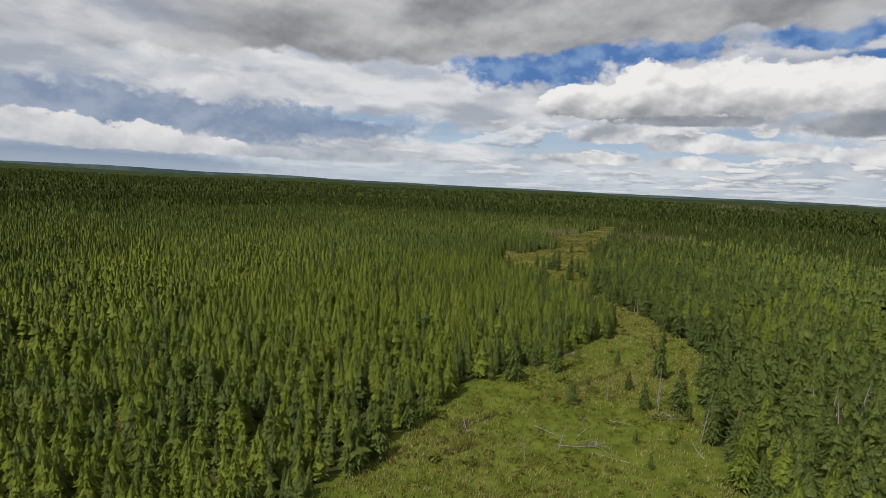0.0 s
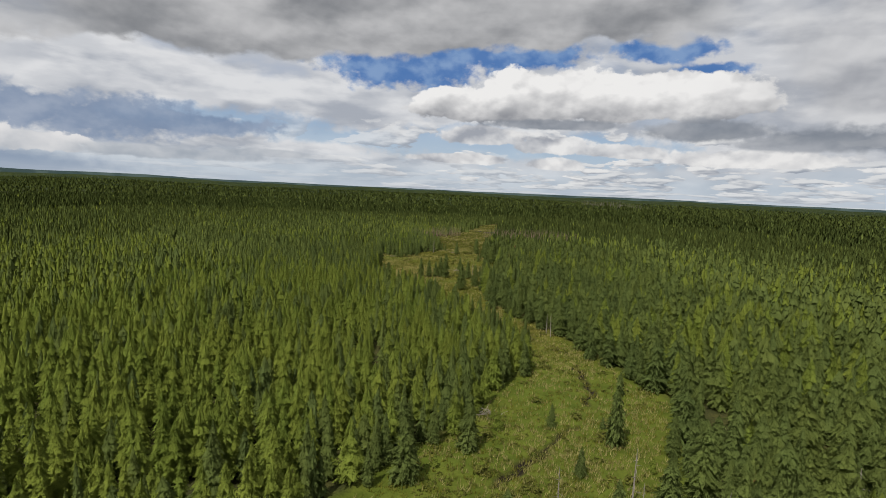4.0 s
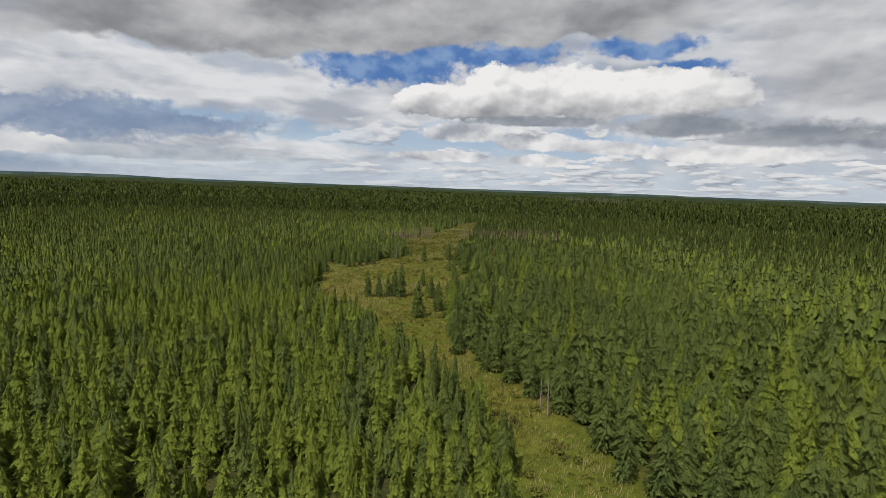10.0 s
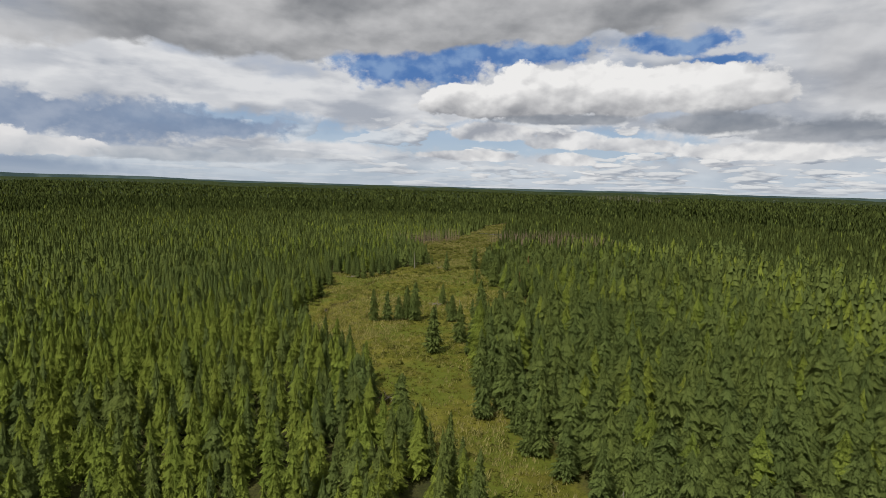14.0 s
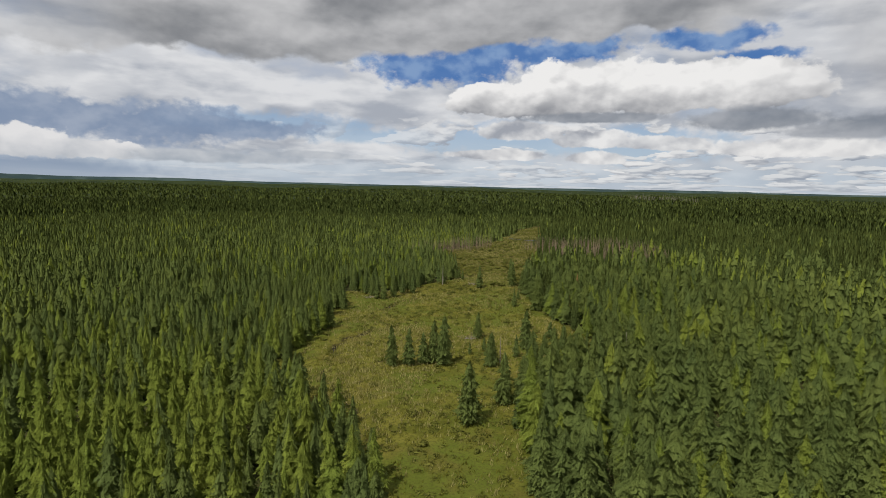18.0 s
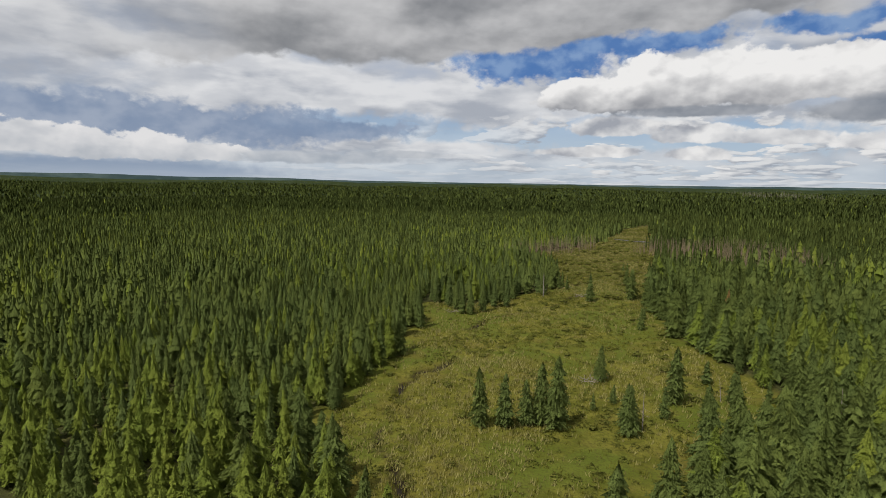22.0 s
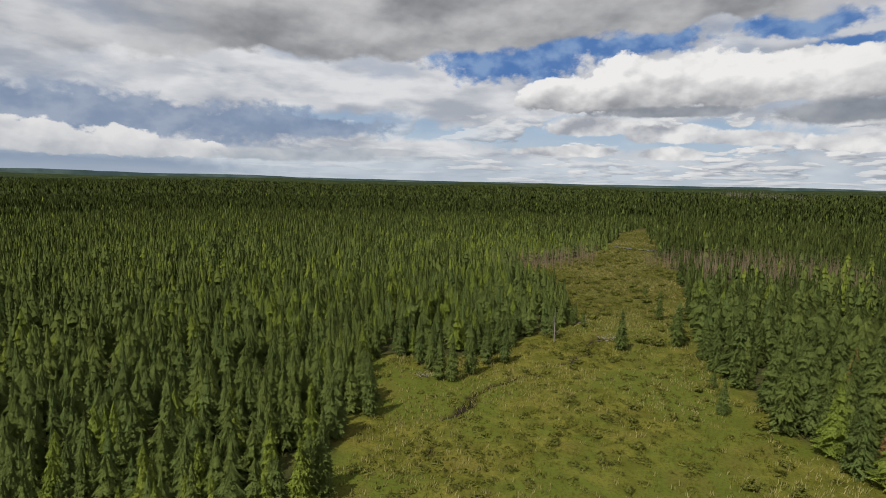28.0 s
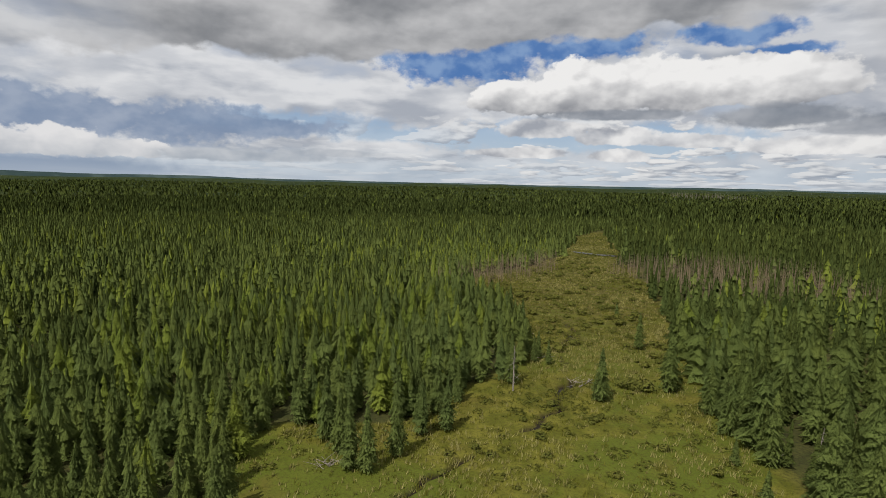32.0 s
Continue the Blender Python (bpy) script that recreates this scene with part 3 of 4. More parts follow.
def plant(name, shapes, spots, heights, widths, material, seed, label, up=0.85):
    """ONE mesh of many far trees: every spot takes one of the shapes, turned and scaled."""
    rng = np.random.default_rng(seed)
    which = rng.integers(0, len(shapes), len(spots))
    turn = rng.uniform(0, 6.2832, len(spots))
    tint = rng.random(len(spots))
    vs, ts, tt, fs, base_i = [], [], [], [], 0
    for i, (v, t) in enumerate(shapes):
        m = np.flatnonzero(which == i)
        if not len(m):
            continue
        c, s = np.cos(turn[m])[:, None], np.sin(turn[m])[:, None]
        h, w = heights[m][:, None], (heights[m] * widths[m])[:, None]
        x = (v[:, 0] * c - v[:, 1] * s) * w + spots[m, 0:1]
        y = (v[:, 0] * s + v[:, 1] * c) * w + spots[m, 1:2]
        z = v[:, 2] * h + spots[m, 2:3]
        lean = rng.normal(0, 0.025, (len(m), 2))
        x, y = x + lean[:, :1] * v[:, 2] * h, y + lean[:, 1:] * v[:, 2] * h
        vs.append(np.stack([x, y, z], -1).reshape(-1, 3))
        ts.append((t[None] + (np.arange(len(m)) * len(v))[:, None, None] + base_i).reshape(-1, 3))
        tt.append(np.repeat(tint[m], len(v)))
        f = facing(v, rng, up=up)
        fs.append(np.stack([f[:, 0] * c - f[:, 1] * s, f[:, 0] * s + f[:, 1] * c, np.broadcast_to(f[:, 2], (len(m), len(v)))], -1).reshape(-1, 3))
        base_i += len(m) * len(v)
    mesh = from_arrays(name, np.concatenate(vs), np.concatenate(ts), material, np.concatenate(tt), out=np.concatenate(fs))
    return tagged(new(name, mesh), label, "forest", kind="stuff")


def scatter(rng, x0, x1, y0, y1, step):
    xs, ys = np.arange(x0, x1, step), np.arange(y0, y1, step)
    gx, gy = np.meshgrid(xs, ys)
    gx, gy = gx + rng.uniform(-0.48, 0.48, gx.shape) * step, gy + rng.uniform(-0.48, 0.48, gy.shape) * step
    return gx.ravel(), gy.ravel()


def seen(x, y):
    """The stretch of country that the flight looks over."""
    return (np.abs(x + 10) < 95 + 1.05 * np.maximum(y + 40, 0)) & (y > -120)


PLACED = []  # spots that single trees already take: x, y, room


def clear_of(x, y, extra=0.0):
    ok = np.ones(len(x), bool)
    for px, py, room in PLACED:
        ok &= np.hypot(x - px, y - py) > room + extra
    return ok


def part(name, mesh, parent, label=""):
    ob = new(name, mesh)
    ob.parent = parent
    return tagged(ob, label)


def limbs_shape(rng, sides, thick, top, limbs, reach, low=0.15, rise=0.1):
    """A tapered stem with thin limbs."""
    v, t = stem_shape(sides, thick, top)
    vs, ts = [v], [t]
    count = len(v)
    for k in range(limbs):
        z = low + (top * 0.95 - low) * (k + rng.random()) / limbs
        a = k * 2.4 + rng.normal(0, 0.4)
        r = reach * (1.05 - z) * rng.uniform(0.5, 1.1) + 0.02
        w = thick * 0.22
        out = np.array([math.cos(a), math.sin(a), 0])
        side = np.array([-out[1], out[0], 0])
        root, tip = np.array([0, 0, z]), out * r + np.array([0, 0, z + rise * r * rng.normal(0.2, 1)])
        b = np.array([root + side * w, root - side * w, root + np.array([0, 0, w * 1.6]), tip])
        vs.append(b)
        ts.append(np.array([(0, 1, 3), (1, 2, 3), (2, 0, 3)]) + count)
        count += 4
    return np.concatenate(vs), np.concatenate(ts)


def tree_prototype(kind, seed):
    """A tree one metre high: trunk with limbs, and a crown of sprays or tufts."""
    rng = np.random.default_rng(seed)
    root = new("larch_tree" if kind == "larch" else "spruce_tree")
    v, t = limbs_shape(rng, 7, 0.011, 0.93, 12, 0.12)
    part("trunk", from_arrays("trunk", v, t, BARK, np.full(len(v), 0.5)), root)
    code = {"larch": 1, "bushy": 3}[kind] if kind in ("larch", "bushy") else 0
    v, t = crown_shape(rng, code, 17, 12, 300, 0.0175)
    mat = {"larch": LARCH, "rust": RUST}[kind] if kind in ("larch", "rust") else SPRUCE
    part("crown", from_arrays("crown", v, t, mat, np.full(len(v), 0.4 if kind == "larch" else 0.25), out=facing(v, rng)), root)
    return root


LABELS = {
    "spruce": ("green conical spruce tree standing in the fen", "spruce tree growing at the edge of the forest"),
    "larch": ("bushy light green larch tree standing in the fen", "light green larch tree at the edge of the forest"),
    "bushy": ("bushy dark green spruce tree standing in the fen", "bushy dark green spruce at the edge of the forest"),
    "rust": ("dead spruce tree with rusty brown needles", "dead spruce tree with rusty brown needles"),
}
PROTOS = {"spruce": [tree_prototype("spruce", 40 + i) for i in range(5)], "larch": [tree_prototype("larch", 60 + i) for i in range(5)], "bushy": [tree_prototype("bushy", 70 + i) for i in range(5)], "rust": [tree_prototype("rust", 80)]}
FRESH = {id(p) for ps in PROTOS.values() for p in ps}
TREE_RNG = random.Random(5)


def grow_tree(kind, x, y, height, width=1.0, edge=False):
    z = float(land(np.array([x]), np.array([y]))[0]) - 0.08
    width *= 0.98 if kind == "bushy" else 1.06
    m = pose(x, y, z, TREE_RNG.uniform(-2, 2), TREE_RNG.uniform(-2, 2), TREE_RNG.uniform(0, 360)) @ Matrix.Diagonal((height * width, height * width, height, 1))
    proto = PROTOS[kind][TREE_RNG.randrange(len(PROTOS[kind]))]
    if id(proto) in FRESH:
        FRESH.discard(id(proto))
        ob = proto
        ob.matrix_basis = m
    else:
        ob = copy_thing(proto, m)
        ob.matrix_basis = m
    tagged(ob, LABELS[kind][1 if edge else 0], "tree", "trees along the fen" if edge else "trees in the fen")
    if not edge:
        PLACED.append((x, y, 0.12 * height * width + 0.5))
    return ob


# single trees that stand in the fen: x, y, height, width
FEN_SPRUCE_NORTH = ((9.3, 422, 10, 1.1), (24.3, 456, 9.3, 1), (-16.9, 406.4, 9.5, 1), (-23, 397.3, 11, 0.9), (-28.4, 392.6, 10, 1), (-26, 392.2, 9.6, 1), (-1, 442.5, 6.3, 1), (1.9, 441, 5.6, 1),
                    (23.8, 401, 4.1, 1.2), (26.3, 490, 4.3, 1.2), (41, 493, 11, 1), (44.1, 492.2, 10.4, 1), (48.1, 494.5, 8.7, 1.1), (70.4, 493.5, 9, 1), (-34, 400, 10.6, 1), (-31.2, 397, 9.6, 1),
                    (-6.3, 427.5, 9.6, 1), (0.1, 446, 6.5, 1), (-20.4, 404, 9, 1))
FEN_SPRUCE_SOUTH = ((8.2, 343, 7.7, 1.35), (9.8, 331.6, 3.7, 1.5), (17.6, 327.2, 5.9, 1.2), (6.2, 327.4, 3.3, 1.2), (29.4, 331, 8.1, 1), (37.5, 340, 4.6, 1.1), (21.3, 387, 6.8, 1.1), (32.3, 377, 10, 1),
                    (14.8, 285.6, 6.4, 1.1), (33.5, 321, 7.3, 0.8), (-18.7, 280.8, 5.5, 1.2), (-16.2, 283.5, 6.9, 1.2), (-3.1, 247.6, 5.4, 1.2))
FEN_BUSHY = ((23.2, 428.4, 11, 0.95), (26.8, 418.7, 9.2, 1), (20.5, 335, 10.6, 0.9), (-11.6, 316.5, 9.9, 0.8), (-7.8, 317.2, 9, 0.9), (-4.6, 318.8, 7.8, 1), (0.1, 318.8, 12, 0.95), (-2.2, 319.9, 10.4, 0.9),
             (11.4, 322.2, 7.5, 1.1), (28.5, 347, 4.8, 1.2), (6.5, 286.5, 11.5, 1), (13.1, 296.7, 10.6, 1), (16.7, 297.6, 9.6, 1.1), (11.1, 319.4, 8.3, 1), (16, 249, 9.5, 1), (22, 237, 6.8, 1.2),
             (1.1, 136.8, 9.6, 1), (-8.5, 126.2, 9.7, 1.2), (4.8, 115.8, 5.6, 1.2), (26.3, 140.4, 13.5, 0.62), (19.6, 117.9, 6.2, 1), (26.5, 119.4, 9.4, 1.1), (31, 338, 6, 1.1), (25, 330, 6, 1.1))
for spot in FEN_SPRUCE_NORTH + FEN_SPRUCE_SOUTH:
    grow_tree("spruce", *spot)
for spot in FEN_BUSHY:
    grow_tree("bushy", *spot)
young = random.Random(17)
for _ in range(22):
    spot_y = young.uniform(82, 150)
    spot_x = young.uniform(float(np.interp(spot_y, FEN[:, 0], FEN[:, 1])) + 3, float(np.interp(spot_y, FEN[:, 0], FEN[:, 2])) - 2)
    if abs(spot_x - float(np.interp(spot_y, CREEK[:, 1], CREEK[:, 0]))) > 3:
        grow_tree(young.choice(("bushy", "larch")), spot_x, spot_y, young.uniform(2.2, 5.0), young.uniform(0.9, 1.3))
for spot in ((44.0, 394.0, 11.4, 1.0), (38.0, 372.0, 8.0, 1.0), (33.5, 104.0, 8.0, 1.0), (37.3, 118.6, 7.5, 0.8)):
    grow_tree("rust", *spot)


def snag_prototype(seed, limbs):
    """A dead tree one metre high: leaning bare stem, every bare branch a part."""
    rng = np.random.default_rng(seed)
    root = new("dead_tree")
    v, t = stem_shape(6, 0.012, 1.0)
    v[:6, :2] *= 1.5
    v[:, 0] += 0.02 * np.sin(v[:, 2] * 5)
    part("trunk", from_arrays("trunk", v, t, DEADWOOD), root)
    sv, st = stem_shape(3, 0.0045, 1.0)
    sv[:, 2] *= 0.2
    sv[3:, 0] += 0.05
    branch = from_arrays("branch", sv, st, DEADWOOD)
    for k in range(limbs):
        z = 0.22 + 0.72 * (k + rng.random()) / limbs
        ob = part("branch", branch, root)
        size = (1.15 - z) * rng.uniform(0.6, 1.3)
        ob.matrix_basis = pose(0, 0, z, 0, 0, k * 137.5 + rng.uniform(-25, 25)) @ pose(0, 0, 0, 0, rng.uniform(55, 115), 0) @ Matrix.Diagonal((1, 1, size, 1))
    return root


SNAGS = [snag_prototype(90 + i, 12 + 3 * i) for i in range(3)]
SNAG_SPOTS = ((13.5, 321.4, 6.6, 3), (29.1, 338.3, 4.6, 5), (-6.1, 423.5, 8.6, 2), (23.1, 122.6, 7.9, 3), (12.4, 120.7, 6.4, 4), (31.1, 115, 7.3, 9), (-3.4, 88.7, 5.1, 4), (22.8, 96.3, 3.6, 6),
              (56.9, 115.3, 12, 10), (53.4, 116.6, 10.4, 8), (51.5, 118.4, 8.5, 4), (52.9, 110.4, 8.8, 12), (30, 212, 7, 3), (29.5, 216, 6, 5), (6, 106, 3.4, 25), (46, 333, 6, 5), (31, 409, 5.5, 8), (35, 402, 6, 6),
              (27.8, 104.7, 7.5, 7), (50.3, 104.9, 11, 6), (2.1, 93, 5, 14), (22.3, 117.1, 6, 4), (-27, 528, 7, 4), (-15, 503, 7, 5))
SNAG_USED = set()


def stand_snag(x, y, height, lean, label="grey dead tree with bare broken branches"):
    i = len(PLACED) % 3
    z = float(land(np.array([x]), np.array([y]))[0]) - 0.1
    m = pose(x, y, z, TREE_RNG.uniform(-lean, lean), lean, TREE_RNG.uniform(0, 360)) @ Matrix.Diagonal((height * 1.1, height * 1.1, height, 1))
    if i in SNAG_USED:
        ob = copy_thing(SNAGS[i], m)
        ob.matrix_basis = m
    else:
        SNAG_USED.add(i)
        ob = SNAGS[i]
        ob.matrix_basis = m
    PLACED.append((x, y, 0.8))
    tagged(ob, label, "dead tree", "dead trees")


for spot in SNAG_SPOTS:
    stand_snag(*spot)

# ---- fallen wood ----


def stick(length, thick, bend, seed, sides=6):
    """A crooked tapered stick along x, resting on z = 0."""
    rng = np.random.default_rng(seed)
    n = 6
    s = np.linspace(0, 1, n)
    yb = bend * np.sin(s * 3 + seed) * length
    zb = thick + 0.25 * bend * length * np.sin(s * 4 + 2 * seed) ** 2
    r = thick * (1.05 - 0.7 * s) * rng.uniform(0.85, 1.15, n)
    a = np.arange(sides) * 2 * np.pi / sides
    v = np.stack([np.repeat(s * length, sides), (yb[:, None] + r[:, None] * np.cos(a)).ravel(), (zb[:, None] + r[:, None] * np.sin(a)).ravel()], 1)
    t = []
    for i in range(n - 1):
        for k in range(sides):
            j = (k + 1) % sides
            p, q = i * sides, (i + 1) * sides
            t += [(p + k, p + j, q + j), (p + k, q + j, q + k)]
    t += [(0, k + 1, k) for k in range(1, sides - 1)] + [((n - 1) * sides, (n - 1) * sides + k, (n - 1) * sides + k + 1) for k in range(1, sides - 1)]
    return from_arrays("stick", v, t, DEADWOOD, smooth=True)


def ground_at(x, y):
    return float(land(np.array([x]), np.array([y]))[0])


def fallen_log(x, y, turn, length, thick, seed, label="weathered grey log lying in the sedge"):
    root = new("fallen_log")
    root.matrix_basis = pose(x, y, ground_at(x, y) - 0.05, 0, -1.5, turn)
    part("trunk", stick(length, thick, 0.03, seed), root)
    rng = random.Random(seed)
    stub = stick(length * 0.16, thick * 0.35, 0.08, seed + 1, 4)
    for k in range(5):
        ob = part("branch", stub, root)
        ob.matrix_basis = pose(length * (0.25 + 0.14 * k), 0, thick, 0, -rng.uniform(15, 60), rng.choice((-1, 1)) * rng.uniform(40, 80))
    tagged(root, label, "log", "fallen logs")


for log in ((-16, 101.9, -72, 9.5, 0.13, 3), (2, 95, 8, 7, 0.10, 4), (14, 92, 160, 6, 0.08, 5), (5.6, 100, 60, 5, 0.07, 6), (27, 98, 100, 6.5, 0.09, 7), (-2.5, 102, -35, 6, 0.08, 8),
            (6.5, 428, 55, 5.5, 0.16, 9), (20, 104, 20, 5, 0.07, 10), (0.5, 465, 140, 4, 0.1, 11), (12, 110, -20, 5, 0.07, 12), (33, 118, 75, 6, 0.09, 13), (-1, 445, 20, 5, 0.09, 14)):
    fallen_log(*log)


def brush_pile(x, y, size, sticks, seed, label):
    root = new("brush_pile")
    root.matrix_basis = pose(x, y, ground_at(x, y) - 0.05)
    rng = random.Random(seed)
    kinds = [stick(size * f, 0.05, 0.12, seed + i, 5) for i, f in enumerate((1.0, 0.75, 0.55))]
    for k in range(sticks):
        a = rng.uniform(0, 360)
        ob = part("stick", kinds[k % 3], root)
        ob.matrix_basis = pose(rng.gauss(0, size * 0.35), rng.gauss(0, size * 0.25), 0.1 * rng.random() * size, 0, 0, a) @ pose(0, 0, 0, 0, -rng.uniform(0, 28), 0)
    tagged(root, label, "brush pile", "heaps of dead wood")


brush_pile(6.0, 342.0, 2.6, 22, 21, "heap of pale dead branches at the foot of a spruce")
brush_pile(0.4, 256.0, 2.4, 16, 24, "tangle of bleached dead branches lying on the sedge")
brush_pile(6.2, 430.5, 2.2, 14, 27, "broken grey stump and branches beside the creek")
brush_pile(5.6, 152.0, 3.0, 26, 30, "uprooted tangle of reddish roots on the creek bank")
brush_pile(9.0, 97.0, 2.8, 18, 33, "grey dead brush lying in the fen")
brush_pile(24.0, 114.0, 2.6, 18, 36, "grey dead brush lying in the fen")
brush_pile(-31.5, 393.0, 2.4, 18, 39, "grey dead brush under the forest edge")
brush_pile(30.5, 404.0, 2.4, 16, 42, "grey dead brush under the forest edge")

# ---- shrubs of the fen ----


def shrub_prototype(seed):
    rng = np.random.default_rng(seed)
    root = new("willow_shrub")
    v, t = limbs_shape(rng, 4, 0.03, 0.6, 9, 0.8, 0.05, 0.9)
    part("stems", from_arrays("stems", v, t, BARK), root)
    n = 210
    d = rng.normal(0, 1, (n, 3))
    d /= np.linalg.norm(d, axis=1)[:, None]
    lump = 1 + 0.25 * np.sin(d[:, 0] * 4 + seed) + 0.2 * np.sin(d[:, 1] * 5 + 2 * seed)
    mid = d * lump[:, None] * rng.uniform(0.55, 1.0, n)[:, None] * np.array([0.75, 0.75, 0.55]) + np.array([0, 0, 0.5])
    mid[:, 2] = np.maximum(mid[:, 2], 0.06)
    u = rng.normal(0, 1, (n, 3))
    u /= np.linalg.norm(u, axis=1)[:, None]
    w = np.cross(u, d)
    sz = rng.uniform(0.08, 0.15, n)[:, None]
    v = np.stack([mid - u * sz, mid + w * sz, mid + u * sz, mid - w * sz], 1).reshape(-1, 3)
    o = (np.arange(n) * 4)[:, None]
    t = np.concatenate([o + np.array([0, 1, 2]), o + np.array([0, 2, 3])])
    part("foliage", from_arrays("foliage", v, t, WILLOW, np.full(len(v), 0.3), out=np.repeat(d + np.array([0, 0, 0.4]), 4, axis=0)), root)
    return root


SHRUBS = [shrub_prototype(140 + i) for i in range(4)]


def build_shrubs():
    rng = np.random.default_rng(71)
    x, y = scatter(rng, -46, 95, 75, 800, 3.6)
    d = inside_fen(x, y)
    p = np.where(y > 440, 0.62, np.where(y > 325, 0.40, np.where(y < 135, 0.42, 0.2))) * (0.7 + 0.9 * ripple(x, y, 13.0, 6.0)) + np.where(d < 4, 0.10, 0)
    p = np.where(np.hypot(x + 8, y - 340) < 14, p * 0.3, p)
    keep = (d > 0.8) & (rng.random(len(x)) < p) & clear_of(x, y, 0.8)
    order = np.argsort(rng.random(int(keep.sum())) + np.where(y[keep] > 640, 0.7, 0))
    x, y = x[keep][order[:285]], y[keep][order[:285]]
    size = rng.uniform(0.6, 1.5, len(x)) * np.where(y > 430, 1.55, 1.15)
    spots = [(a, b, s, rng.uniform(0.5, 0.85)) for a, b, s in zip(x, y, size)]
    spots += [(16.5, 428.5, 2.6, 0.8), (19.0, 428.0, 2.3, 0.8), (14.8, 430.0, 1.8, 0.8)]
    for k, (a, b, s, flat) in enumerate(spots):
        m = pose(a, b, ground_at(a, b) - 0.05, 0, 0, rng.uniform(0, 360)) @ Matrix.Diagonal((s, s, s * flat, 1))
        if k < 4:
            ob = SHRUBS[k]
            ob.matrix_basis = m
        else:
            ob = copy_thing(SHRUBS[k % 4], m)
            ob.matrix_basis = m
        tagged(ob, "low dwarf willow shrub growing in the sedge fen", "shrub", "shrubs in the fen")


build_shrubs()


def build_low_shrubs():
    """Knee-high dwarf birch, in drifts over the whole fen."""
    rng = np.random.default_rng(72)
    x, y = scatter(rng, -46, 90, 70, 790, 1.7)
    p = np.clip(0.24 + 0.42 * ripple(x, y, 10.0, 8.0) + 0.2 * ripple(x, y, 4.0, 2.0), 0, 0.7)
    p = np.where(np.hypot((x + 12) / 13, (y - 328) / 28) < 1, p * 0.35, p) + np.clip((y - 400) / 100, 0, 1) * 0.22
    keep = (inside_fen(x, y) > 0.4) & (rng.random(len(x)) < p)
    x, y = x[keep], y[keep]
    shapes = []
    for _ in range(6):
        n = 40
        d = rng.normal(0, 1, (n, 3))
        d /= np.linalg.norm(d, axis=1)[:, None]
        mid = np.abs(d) * np.array([0, 0, 0.8]) + d * np.array([0.8, 0.8, 0])
        u = rng.normal(0, 0.14, (n, 3)) + np.array([0, 0, 0.20])
        w = rng.normal(0, 0.14, (n, 3))
        shapes.append((np.stack([mid - u * 0.5, mid + u + w, mid + u - w], 1).reshape(-1, 3), np.arange(3 * n).reshape(-1, 3)))
    plant("dwarf_birch", shapes, np.c_[x, y, land(x, y)], rng.uniform(0.22, 0.5, len(x)), rng.uniform(1.6, 3.0, len(x)), WILLOW, 73, "knee-high dwarf birch in drifts over the fen", up=1.6)["category"] = "shrubs"


build_low_shrubs()

# ---- creek and pond ----


def water_material():
    material, n, bsdf, out = base("dark_water", 0.15)
    bsdf.inputs["Specular IOR Level"].default_value = 0.03
    n.put(bsdf.inputs["Base Color"], n.mix(n.noise(place(n), 0.8, 3), (0.012, 0.010, 0.007), (0.030, 0.024, 0.014)))
    bump = n.add("ShaderNodeBump")
    bump.inputs["Strength"].default_value = 0.08
    n.put(bump.inputs["Height"], n.noise(place(n), 3.0, 3))
    n.put(bsdf.inputs["Normal"], bump.outputs[0])
    return material


WATER = water_material()


def ribbon(name, x, y, wide, height, label):
    dx, dy = np.gradient(x), np.gradient(y)
    l = np.hypot(dx, dy)
    nx, ny = -dy / l, dx / l
    z = land(x, y) + height
    v = np.concatenate([np.c_[x + nx * wide, y + ny * wide, z], np.c_[x - nx * wide, y - ny * wide, z]])
    k, n = np.arange(len(x) - 1), len(x)
    t = np.concatenate([np.c_[k, k + n, k + n + 1], np.c_[k, k + n + 1, k + 1]])
    tagged(new(name, from_arrays(name, v, t, WATER)), label, "water", kind="structure")


ribbon("creek_water", CX, CY, CW * 0.8 + 0.05, -0.46, "narrow dark creek winding through the fen")
bend = np.linspace(0, 1, 40)
ribbon("pond_water", 36 + 44 * bend, 655 - 24 * bend - 5 * np.sin(bend * 5), 1.2 + 2.2 * np.sin(bend * 3.14) + 0.6 * np.sin(bend * 17), 0.35, "strip of open water across the fen")

# ---- sedge ----


def blade_material(name, a, b):
    material, n, bsdf, out = base(name, 0.8)
    island = n.add("ShaderNodeNewGeometry").outputs["Random Per Island"]
    n.put(bsdf.inputs["Base Color"], n.mix(n.math("ADD", n.math("MULTIPLY", island, 0.7), n.math("MULTIPLY_ADD", n.noise(place(n), 0.15, 3), 0.8, -0.3), clamp=True), a, b))
    return material


SEDGE = blade_material("green_sedge", (0.094, 0.102, 0.015), (0.176, 0.166, 0.027))
STRAW = blade_material("dry_sedge", (0.190, 0.175, 0.050), (0.350, 0.315, 0.125))


